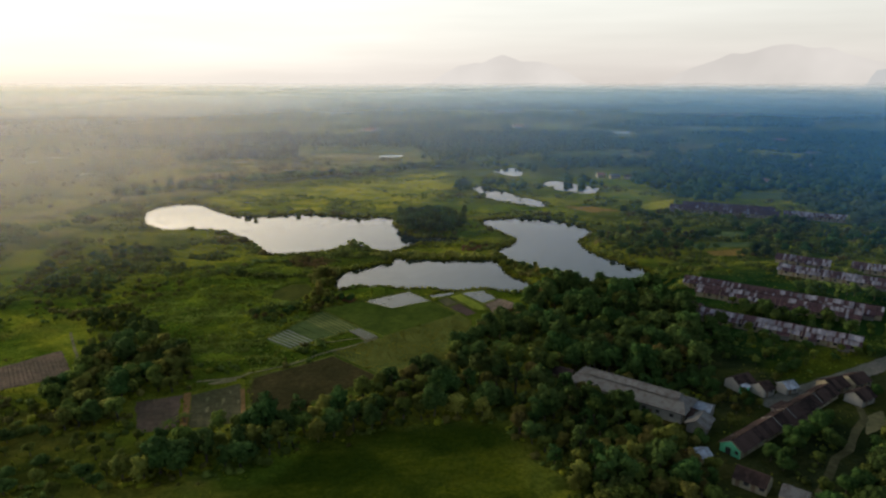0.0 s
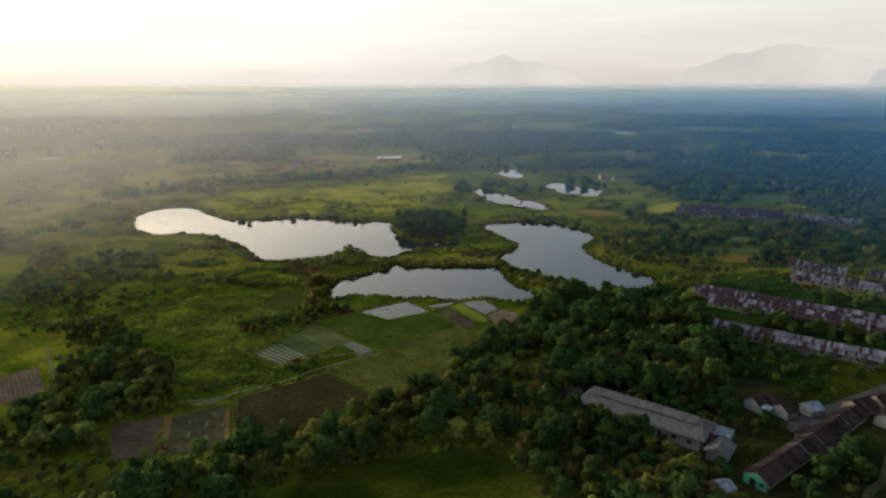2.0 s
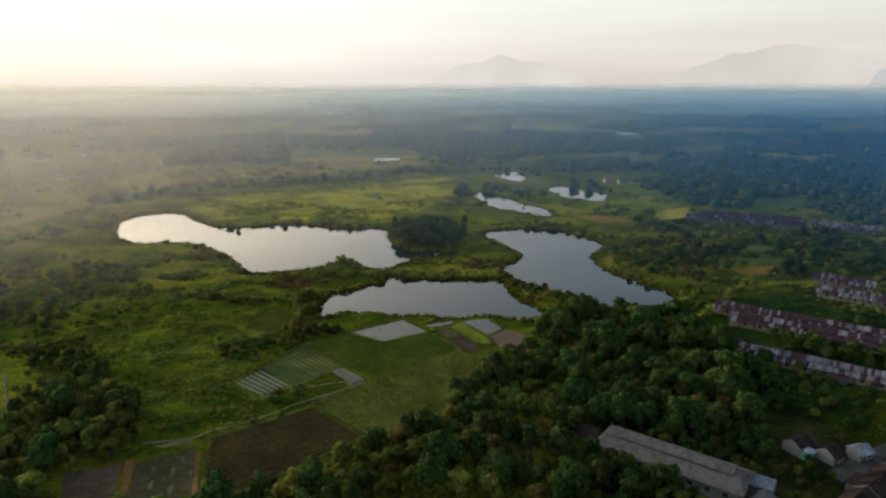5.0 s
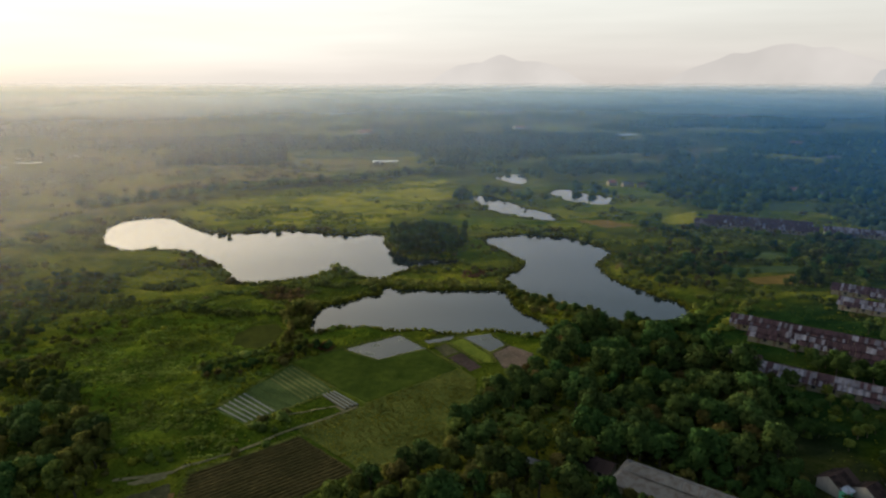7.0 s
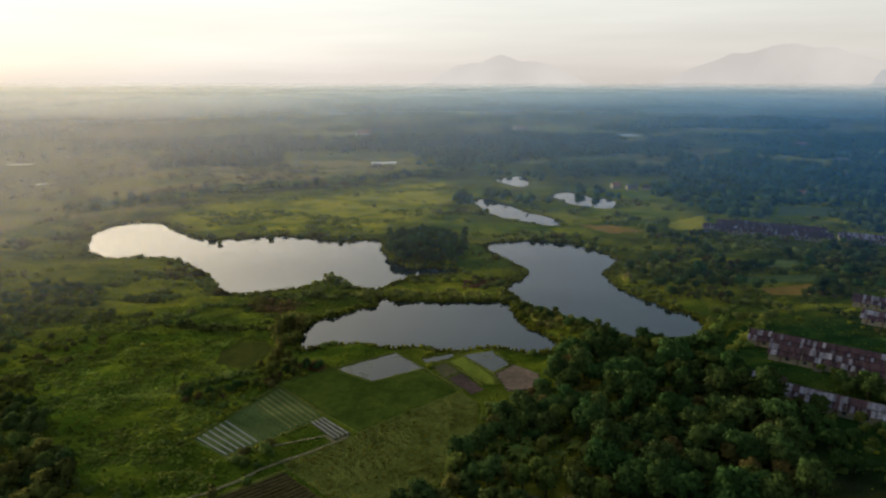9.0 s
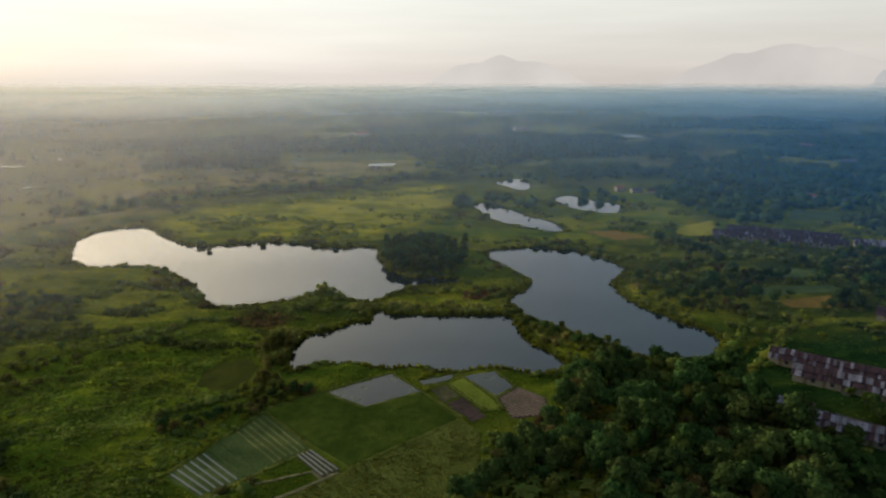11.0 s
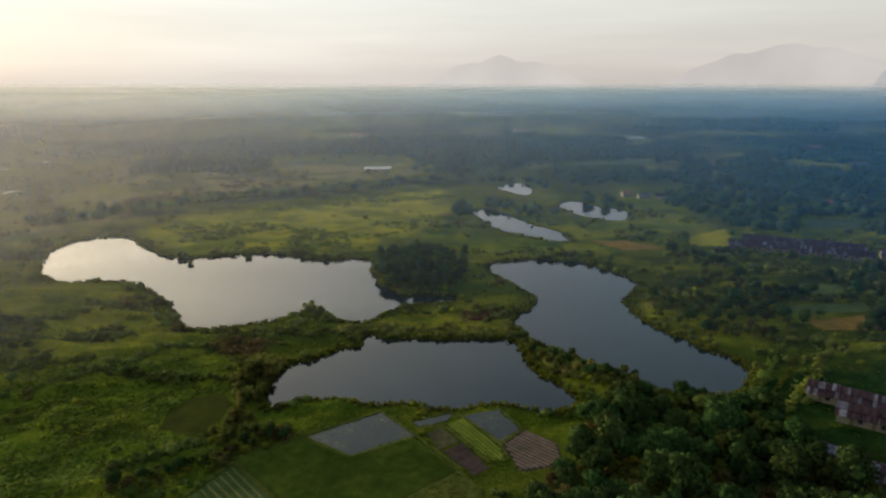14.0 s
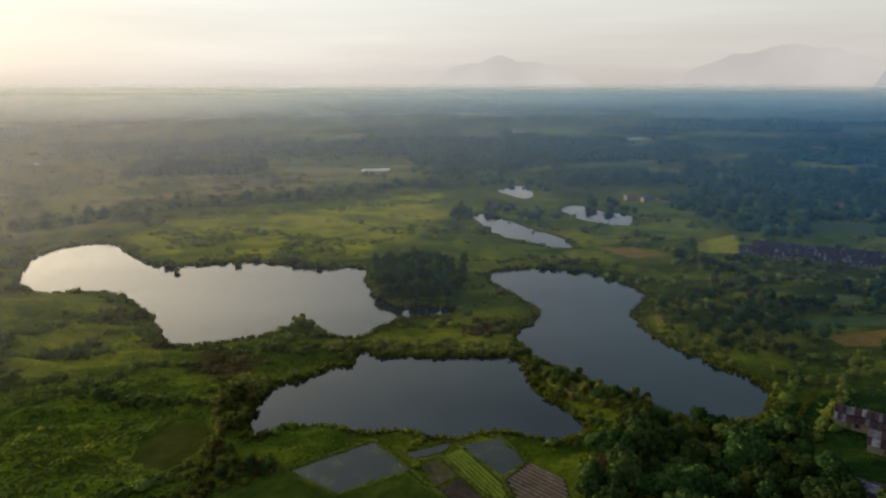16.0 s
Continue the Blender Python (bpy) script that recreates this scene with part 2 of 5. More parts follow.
GROUND = ground_material()
SOIL = soil_material("ploughed_soil", (0.050, 0.038, 0.012), (0.088, 0.066, 0.022))
MUD = soil_material("wet_mud", (0.048, 0.044, 0.019), (0.088, 0.078, 0.038), rough=1.0, spec=0.06)
RED_SOIL = soil_material("red_soil", (0.075, 0.05, 0.034), (0.13, 0.088, 0.06))
RED_RIDGE = soil_material("dry_red_ridge", (0.115, 0.085, 0.062), (0.18, 0.135, 0.10))
STUBBLE = soil_material("orange_stubble", (0.17, 0.10, 0.018), (0.25, 0.15, 0.027), 0.3)
TILTH = soil_material("purple_tilth", (0.042, 0.028, 0.024), (0.075, 0.050, 0.042))
ORANGE = soil_material("orange_earth", (0.13, 0.07, 0.025), (0.21, 0.12, 0.045))
PALE_SOIL = soil_material("pale_dirt", (0.10, 0.088, 0.042), (0.18, 0.155, 0.08))
ROADWAY = soil_material("worn_road", (0.06, 0.058, 0.05), (0.115, 0.11, 0.095), 1.2)
MARSH_AND_SHADE = soil_material("marsh_weed", (0.034, 0.040, 0.004), (0.056, 0.060, 0.006), 0.3, 1.0, 0.03)
PADDY = soil_material("paddy_green", (0.062, 0.086, 0.010), (0.105, 0.130, 0.016), 0.35)
CROP = soil_material("crop_green", (0.045, 0.07, 0.02), (0.085, 0.11, 0.03), 1.2)
OLIVE = soil_material("olive_grass", (0.065, 0.082, 0.014), (0.125, 0.125, 0.024), 0.8)
SPROUT = soil_material("young_crop", (0.095, 0.125, 0.016), (0.155, 0.178, 0.024), 1.2)
BED = soil_material("straw_bed", (0.10, 0.11, 0.03), (0.17, 0.165, 0.055), 1.2)
RIPE = soil_material("ripe_crop", (0.20, 0.18, 0.012), (0.33, 0.28, 0.018), 0.4)
MULCH = paint_material("mulch_film", (0.14, 0.145, 0.12), 0.7)
LEAF = leaf_material("tree_leaf", (0.018, 0.040, 0.011), (0.039, 0.076, 0.019), (0.072, 0.120, 0.026), 0.3)
DRY = leaf_material("dry_leaf", (0.052, 0.050, 0.014), (0.092, 0.084, 0.022), (0.145, 0.128, 0.034), 0.42)
SCRUB = leaf_material("scrub_leaf", (0.048, 0.074, 0.016), (0.092, 0.126, 0.025), (0.145, 0.174, 0.034), 0.42)
GRASS = leaf_material("grass_blade", (0.085, 0.10, 0.010), (0.13, 0.145, 0.014), (0.20, 0.19, 0.02), 0.4)
MOUND = leaf_material("meadow_weed", (0.095, 0.12, 0.010), (0.128, 0.15, 0.012), (0.165, 0.172, 0.016), 0.3)
STRAW = leaf_material("olive_leaf", (0.13, 0.145, 0.030), (0.20, 0.21, 0.045), (0.27, 0.27, 0.062), 0.62)
RUST = leaf_material("rust_leaf", (0.095, 0.066, 0.024), (0.15, 0.10, 0.034), (0.20, 0.138, 0.046), 0.45)
WEED = leaf_material("weed_leaf", (0.100, 0.142, 0.022), (0.130, 0.174, 0.027), (0.160, 0.196, 0.03), 0.48)
WOODS = leaf_material("woodland_leaf", (0.018, 0.034, 0.014), (0.032, 0.055, 0.02), (0.052, 0.078, 0.026), 0.1)
BARK = soil_material("bark", (0.05, 0.04, 0.03), (0.12, 0.10, 0.075), 3)
WATER = water_material("pond_water")
SHALLOW = shallow_material()
RUSTY = sheet_material("old_roof_sheet", ((0.0, (0.019, 0.010, 0.014)), (0.5, (0.034, 0.017, 0.022)), (1.0, (0.055, 0.030, 0.036))))
PALE_SHEET = sheet_material("grey_roof_sheet", ((0.0, (0.085, 0.082, 0.10)), (0.6, (0.14, 0.136, 0.162)), (1.0, (0.22, 0.215, 0.25))))
TILED = sheet_material("brown_roof_tile", ((0.0, (0.013, 0.010, 0.009)), (0.6, (0.025, 0.017, 0.015)), (1.0, (0.05, 0.033, 0.028))), 0.95, 0.0, 0.05)
FIBRE = sheet_material("fibre_cement", ((0.0, (0.088, 0.087, 0.082)), (1.0, (0.125, 0.123, 0.118))), 0.9)
ZINC = sheet_material("zinc_sheet", ((0.0, (0.17, 0.20, 0.24)), (1.0, (0.27, 0.30, 0.35))), 0.45)
WHITE_WALL = paint_material("white_render", (0.27, 0.255, 0.235))
CREAM_WALL = paint_material("cream_render", (0.25, 0.215, 0.145))
GREEN_WALL = paint_material("green_paint", (0.14, 0.56, 0.36))
GREY_WALL = paint_material("grey_render", (0.15, 0.145, 0.135))
DARK = paint_material("dark_opening", (0.02, 0.02, 0.022), 0.4)
WOOD = paint_material("weathered_wood", (0.16, 0.11, 0.07))
FAR_ROOF = sheet_material("red_clay_roof", ((0.0, (0.25, 0.09, 0.06)), (1.0, (0.34, 0.14, 0.09))), 0.9)
# each ridge glows in the colour of the haze before it
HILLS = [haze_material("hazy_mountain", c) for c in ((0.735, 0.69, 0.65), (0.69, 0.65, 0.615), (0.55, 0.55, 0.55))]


# ---- mesh helpers ----
ROUND = {}


def rounded(me, normals):
    """Leaves shade with the round of the bough that they grow on."""
    normals = normals / (np.linalg.norm(normals, axis=1)[:, None] + 1e-9)
    ROUND[me.name] = normals
    me.normals_split_custom_set_from_vertices(normals.tolist())
    return me


def mesh_of(name, verts, faces, material, smooth=False):
    """A mesh from arrays of corners and of triangles or quads."""
    verts, faces = np.asarray(verts, float), np.asarray(faces, int)
    me = bpy.data.meshes.new(name)
    k = faces.shape[1]
    me.vertices.add(len(verts))
    me.vertices.foreach_set("co", verts.ravel())
    me.loops.add(faces.size)
    me.loops.foreach_set("vertex_index", faces.ravel())
    me.polygons.add(len(faces))
    me.polygons.foreach_set("loop_start", np.arange(0, faces.size, k))
    me.polygons.foreach_set("use_smooth", np.full(len(faces), smooth))
    me.materials.append(material)
    me.update(calc_edges=True)
    return me


def part(name, data, material, parent, label="", m=None):
    """Links a bmesh or a mesh as one object under a thing or a part."""
    if isinstance(data, bmesh.types.BMesh):
        me = bpy.data.meshes.new(name)
        data.to_mesh(me)
        data.free()
        me.materials.append(material)
    else:
        me = data
    ob = new(name, me)
    if parent is not None:
        ob.parent = parent
    if m is not None:
        ob.matrix_local = m
    return tagged(ob, label)


def box(sx, sy, sz, at=(0, 0, 0), bevel=0.0, bm=None):
    """A box standing on at, sx by sy by sz."""
    b = bm or bmesh.new()
    made = bmesh.ops.create_cube(b, size=1.0, matrix=Matrix.Translation((at[0], at[1], at[2] + sz / 2)) @ Matrix.Diagonal((sx, sy, sz, 1)))
    if bevel:
        edges = list({e for v in made["verts"] for e in v.link_edges})
        bmesh.ops.bevel(b, geom=edges, offset=bevel, segments=1, affect="EDGES")
    return b


def prism(outline, z0, z1):
    """A slab over an outline, with upright sides."""
    b = bmesh.new()
    low = [b.verts.new((x, y, z0)) for x, y in outline]
    top = [b.verts.new((x, y, z1)) for x, y in outline]
    f = b.faces.new(top)
    if f.normal.z < 0 or sum((outline[i - 1][0] * outline[i][1] - outline[i][0] * outline[i - 1][1]) for i in range(len(outline))) < 0:
        f.normal_flip()
    for i in range(len(outline)):
        b.faces.new((low[i - 1], low[i], top[i], top[i - 1]))
    bmesh.ops.triangulate(b, faces=[f])
    bmesh.ops.recalc_face_normals(b, faces=b.faces)
    return b


def value_noise(x, y, period, seed=0):
    """Smooth noise from 0 to 1 on arrays of places."""
    x, y = np.asarray(x, float) / period, np.asarray(y, float) / period
    ix, iy = np.floor(x).astype(int), np.floor(y).astype(int)
    fx, fy = x - ix, y - iy
    fx, fy = fx * fx * (3 - 2 * fx), fy * fy * (3 - 2 * fy)

    def pick(a, b):
        h = np.sin(a * 127.1 + b * 311.7 + seed * 74.7) * 43758.5453
        return h - np.floor(h)
    low = pick(ix, iy) * (1 - fx) + pick(ix + 1, iy) * fx
    high = pick(ix, iy + 1) * (1 - fx) + pick(ix + 1, iy + 1) * fx
    return low * (1 - fy) + high * fy


def fbm(x, y, period, seed=0):
    return (value_noise(x, y, period, seed) * 0.55 + value_noise(x, y, period / 2.1, seed + 1) * 0.3 + value_noise(x, y, period / 4.3, seed + 2) * 0.15)


def smooth_loop(points, steps=5):
    """A closed smooth curve through the points."""
    p = np.array(points, float)
    a, b, c, d = np.roll(p, 1, 0), p, np.roll(p, -1, 0), np.roll(p, -2, 0)
    out = []
    for s in np.arange(steps) / steps:
        out.append(0.5 * (2 * b + (c - a) * s + (2 * a - 5 * b + 4 * c - d) * s ** 2 + (3 * b - 3 * c + d - a) * s ** 3))
    return np.stack(out, 1).reshape(-1, 2)


def signed(x, y, loop):
    """Distance from places to a closed outline, negative inside."""
    x, y, loop = np.asarray(x, float), np.asarray(y, float), np.asarray(loop, float)
    best, inside = np.full(x.shape, 1e9), np.zeros(x.shape, bool)
    for (ax, ay), (bx, by) in zip(loop, np.roll(loop, -1, 0)):
        dx, dy = bx - ax, by - ay
        s = np.clip(((x - ax) * dx + (y - ay) * dy) / (dx * dx + dy * dy + 1e-9), 0, 1)
        best = np.minimum(best, np.hypot(x - ax - s * dx, y - ay - s * dy))
        if ay != by:
            inside ^= ((ay > y) != (by > y)) & (x < (bx - ax) * (y - ay) / (by - ay) + ax)
    return np.where(inside, -best, best)


def along(x, y, line):
    """Distance from places to an open line."""
    x, y = np.asarray(x, float), np.asarray(y, float)
    best = np.full(x.shape, 1e9)
    for (ax, ay), (bx, by) in zip(line[:-1], line[1:]):
        dx, dy = bx - ax, by - ay
        s = np.clip(((x - ax) * dx + (y - ay) * dy) / (dx * dx + dy * dy), 0, 1)
        best = np.minimum(best, np.hypot(x - ax - s * dx, y - ay - s * dy))
    return best


# ---- plan ----
LEVEL = -0.6
PONDS = [
    ("west", [(-228, 478), (-236, 498), (-236, 517), (-228, 530), (-210, 534), (-195, 521), (-170, 492), (-150, 481), (-137, 483), (-120, 489), (-100, 491), (-84, 482),
              (-68, 476), (-43, 478), (-38, 462), (-34, 440), (-19, 416), (-4, 416), (7, 413), (4, 406), (-8, 401), (-17, 400), (-24, 391), (-31, 381), (-42, 380), (-50, 388), (-60, 403),
              (-63, 392), (-70, 383), (-84, 375), (-103, 371), (-116, 390), (-135, 414), (-154, 433), (-175, 436), (-195, 436), (-215, 453)]),
    ("east", [(26, 465), (37, 474), (53, 478), (66, 474), (79, 471), (88, 459), (98, 434), (88, 414), (84, 396), (87, 379), (91, 368), (98, 355), (107, 340),
              (106, 324), (95, 316), (84, 314), (72, 316), (66, 327), (56, 332), (48, 346), (39, 356), (31, 378), (40, 398), (44, 411), (37, 432), (28, 450)]),
    ("south", [(-53, 306), (-57, 320), (-55, 331), (-51, 337), (-46, 339), (-41, 348), (-34, 351), (-31, 355), (-31, 362), (-28, 365), (-24, 361), (-10, 360), (5, 359), (20, 360), (27, 358), (30, 352), (31, 340), (33, 328), (40, 319),
               (42, 308), (34, 303), (26, 306), (17, 308), (9, 306), (2, 305), (-12, 308), (-19, 308), (-32, 311), (-45, 310)]),
    ("far", [(53, 739), (62, 757), (74, 768), (87, 766), (85, 722), (77, 698), (66, 710)]),
    ("north", [(98, 646), (108, 664), (121, 659), (130, 637), (142, 632), (146, 612), (134, 588), (116, 597), (103, 614)]),
    ("middle", [(24, 616), (31, 627), (40, 631), (48, 615), (57, 591), (65, 571), (78, 553), (84, 530), (79, 519), (66, 524), (51, 543), (38, 562), (29, 594)]),
]
PONDS = [(n, smooth_loop(p)) for n, p in PONDS]
PLOTS = {
    "flooded_plot": [[(-38, 287), (-18, 301), (-7.5, 287.5), (-24, 277.5)], [(6, 299), (18, 303), (24, 290), (17, 284.5)], [(-8, 295.5), (3, 300.5), (3.6, 298), (-5.5, 292.5)],
                     [(-92, 872), (-62, 878), (-60, 902), (-94, 896)], [(-346, 806), (-333, 812), (-328, 828), (-344, 822)], [(-532, 808), (-514, 813), (-508, 830), (-528, 826)], [(-418, 696), (-399, 702), (-394, 718), (-414, 712)], [(-538, 856), (-508, 866), (-506, 878), (-536, 870)], [(-512, 925), (-492, 932), (-490, 960), (-516, 952)],
                     [(325, 1300), (372, 1310), (370, 1345), (322, 1335)],
                     [(-960, 1310), (-870, 1312), (-850, 1390), (-960, 1420)]],
    "paddy_field": [[(-55, 275), (-39, 286.5), (-24, 276.8), (-7.5, 286.8), (5, 270.5), (-25, 245), (-35.5, 254.5)]],
    "grass_field": [[(-41, 226.5), (-43, 229), (-25, 243.5), (6, 270), (11, 262), (9, 240), (0, 223), (-14, 211), (-22, 209.5)]],
    "ploughed_field": [[(-65, 197), (-66, 206), (-41, 225), (-23, 208.5), (-50, 183.5), (-60, 184.5)]],
    "fallow_field": [[(-82, 195), (-69, 203), (-66, 196), (-60, 178), (-75, 174)]],
    "wet_plot": [[(-4, 289), (0.5, 292.5), (5.6, 284.8), (0, 280.4)]],
    "dark_plot": [[(1, 279.6), (6.2, 283.6), (13, 272), (9, 268.5)]],
    "stubble_field": [[(95, 524), (118, 521), (136, 503), (111, 496)], [(155, 379), (184, 386), (174, 369), (156, 369)]],
    "red_field": [[(-98, 190), (-85.5, 195), (-79, 175), (-89, 171)], [(-160, 213), (-145, 230), (-129, 209), (-148, 197)], [(17.8, 283.4), (24.4, 290.6), (33, 284), (33, 276), (29, 272), (21, 270.5)]],
    "green_field": [[(275, 596), (330, 586), (306, 548), (255, 562)], [(150, 905), (270, 920), (262, 975), (146, 955)], [(-200, 920), (-40, 935), (-50, 975), (-210, 960)], [(154, 398), (195, 403), (189, 391), (147, 386)], [(174, 431), (201, 431), (194, 414), (168, 416)]],
    "yellow_field": [[(165, 537), (197, 556), (177, 506), (153, 512)]],
    "marsh_pool": [[(-77, 288), (-82, 292), (-84, 300), (-81, 309), (-75, 313), (-69, 312), (-65, 302), (-68, 291), (-72, 287)]],
    "bare_patch": [[(-80, 203.5), (-72, 207.5), (-70.5, 205.5), (-79, 201.5)], [(121, 172), (131, 177), (135, 186), (127, 183)]],
    "crop_strip": [[(2.4, 294), (7.4, 298), (17.4, 279), (17.6, 275), (14, 275.4)]],
}
STRIPED = [(-71, 241), (-59, 232), (-36.5, 254), (-54, 273.5)]
FOREST = [(20, 250), (29, 262), (37, 272), (40, 290), (46, 298), (60, 304), (86, 304), (96, 296), (98, 272), (104, 258), (95, 240), (94, 216), (76, 205), (58, 206), (40, 214), (22, 220), (4, 214), (2, 226), (12, 244)]
BELT = [(-84, 146), (-68, 166), (-52, 178), (-38, 186), (-22, 202), (0, 214), (22, 222), (40, 210), (44, 206), (38, 196), (50, 186), (62, 172), (70, 160), (66, 138), (34, 132), (30, 152), (14, 177), (-10, 178), (-40, 166), (-60, 148)]
GROVE = [(-26, 428), (-34, 448), (-40, 470), (-24, 490), (2, 486), (14, 462), (12, 436), (4, 424), (-14, 421)]
LEFT_GROVE = [(-126, 190), (-128, 224), (-112, 236), (-94, 222), (-86, 200), (-92, 178), (-110, 172)]
ROADSIDE = [(96, 132), (92, 150), (104, 164), (128, 176), (146, 172), (134, 132)]
FAR_STAND = [(-345, 838), (-212, 842), (-206, 905), (-350, 902)]
EAST_SCRUB = [(92, 368), (94, 400), (104, 436), (94, 470), (150, 500), (240, 480), (300, 420), (260, 360), (200, 372), (160, 356), (130, 352)]
WEST_SCRUB = [(-225, 290), (-222, 352), (-205, 384), (-168, 376), (-152, 350), (-138, 318), (-126, 296), (-146, 276), (-190, 270)]
GREEN_MEADOW = [(-146, 262), (-138, 324), (-84, 336), (-64, 300), (-70, 262), (-66, 222), (-92, 214)]
BRIGHT_MEADOW = [(-206, 545), (-200, 600), (-142, 660), (-70, 700), (6, 730), (18, 650), (-20, 545), (-50, 505), (-120, 503), (-168, 510)]
SHORE_MEADOW = [(-240, 425), (-150, 425), (-110, 372), (-60, 368), (-66, 345), (-130, 340), (-200, 360), (-245, 390)]
BRIGHT_E = [(98, 383), (134, 398), (141, 369), (120, 347), (104, 352)]
TRACK = [(84, 286), (96, 300), (121, 328), (142, 356), (150, 368)]
HEDGES = [[(-300, 585), (-264, 607), (-165, 690), (-60, 750), (10, 800), (60, 850)], [(-290, 575), (-270, 585), (-255, 600)],
          [(-78, 262), (-66, 268), (-58, 276), (-50, 280)], [(-73, 242), (-64, 258), (-56, 275.5)], [(-95, 218), (-80, 214), (-68, 216)], [(-16, 392), (4, 394), (20, 388)],
          [(-62, 372), (-46, 366), (-34, 366)], [(36, 345), (44, 338), (54, 326), (66, 318)], [(120, 318), (110, 306), (98, 296), (90, 284)], [(20, 420), (36, 440), (24, 460)], [(92, 304), (114, 330), (134, 358)], [(102, 298), (128, 326), (150, 352)],
          [(-30, 505), (0, 500), (30, 490), (60, 490), (96, 478)], [(30, 640), (50, 640), (60, 610), (80, 570)], [(100, 500), (140, 530), (200, 540)], [(40, 780), (95, 780), (100, 740)]]
# crooked lines of weeds and low scrub on the meadow's humps
WAVES = [[(-131, 324), (-122, 329), (-111, 329), (-97, 322), (-83, 321), (-72, 323)], [(-178, 353), (-165, 355), (-148, 357), (-134, 363), (-122, 360)], [(-120, 339), (-112, 334), (-109, 344), (-99, 352), (-86, 350)],
         [(-200, 378), (-178, 375), (-166, 380), (-156, 387)], [(-89, 269), (-76, 277), (-69, 285), (-63, 288)], [(-150, 336), (-140, 333), (-128, 338)], [(-160, 400), (-140, 396), (-126, 388), (-112, 372)], [(-96, 366), (-80, 362), (-62, 366), (-50, 362)]]
BROWN = [[(-165, 434), (-138, 410), (-112, 386), (-105, 371), (-129, 382), (-153, 410)], [(-262, 535), (-240, 500), (-231, 469), (-196, 434), (-222, 434), (-254, 480)]]
RUSTY_SPOTS = [[(-88, 350), (-81, 358), (-65, 352), (-70, 339)], [(-52, 289), (-44, 292), (-43, 285)], [(8, 378), (26, 384), (30, 394), (10, 390)], [(44, 336), (58, 330), (60, 324), (48, 328)]]
ROWS = [  # middle of the terrace, length, depth, turn
    (133.5, 250, 58, 9.0, -35.0), (153.5, 290.5, 82, 9.5, -35.0), (148, 281, 66, 9.5, -35.0), (200, 319, 56, 9.5, -37.0), (197, 349, 26, 8.5, -36.0), (231, 331, 30, 8.5, -36.0),
    (106, 274, 12, 8.0, -35.0), (212, 492, 76, 10.0, -25.0), (276, 470, 50, 10.0, -26.0), (222, 507, 66, 10.0, -25.0)]

YARDS = [(58.5, 192, 44, 15, -37.0), (100.5, 179, 62, 10, 36.7), (97.5, 202, 12, 10, 28), (78.5, 184, 7, 6, 0), (74, 175, 9, 8, 53), (68, 159, 6, 5, 20), (77, 148, 12, 8, -40), (84, 141, 9, 7, -40),
         (128, 200, 30, 10, 20), (131, 192, 10, 8, 30), (20, 210, 9, 5, -30), (118, 170, 60, 5, 46), (150, 217, 110, 7, 26)]


PLOTLAND = [(-76, 238), (-58, 272), (-58, 300), (-20, 306), (44, 306), (48, 262), (14, 236), (-20, 206), (-62, 180), (-98, 170), (-100, 196)]
WAVY = [(-205, 318), (-226, 400), (-190, 428), (-150, 426), (-112, 372), (-62, 368), (-70, 322), (-98, 312), (-150, 306)]


def pond_distance(x, y):
    x, y = np.asarray(x, float), np.asarray(y, float)
    wx = x + (fbm(x, y, 9, 5) - 0.5) * 5.0
    wy = y + (fbm(x, y, 9, 8) - 0.5) * 5.0
    best = np.full(x.shape, 1e9)
    for _, loop in PONDS:
        (x0, y0), (x1, y1) = loop.min(0) - 30, loop.max(0) + 30
        near = (x > x0) & (x < x1) & (y > y0) & (y < y1)
        if near.any():
            best[near] = np.minimum(best[near], signed(wx[near], wy[near], loop))
    return best


FLAT = [p for ps in PLOTS.values() for p in ps] + [STRIPED, [(-40, 250.5), (-36.2, 253.5), (-26.5, 244), (-31, 240.5)]]


def plot_distance(x, y):
    best = np.full(np.shape(x), 1e9)
    for loop in FLAT:
        best = np.minimum(best, signed(x, y, loop))
    return best


def row_distance(x, y):
    best = np.full(np.shape(x), 1e9)
    for cx, cy, length, depth, turn in ROWS + YARDS:
        c, s = math.cos(radians(turn)), math.sin(radians(turn))
        u, v = (x - cx) * c + (y - cy) * s, -(x - cx) * s + (y - cy) * c
        best = np.minimum(best, np.maximum(np.abs(u) - length / 2, np.abs(v) - depth / 2))
    return best


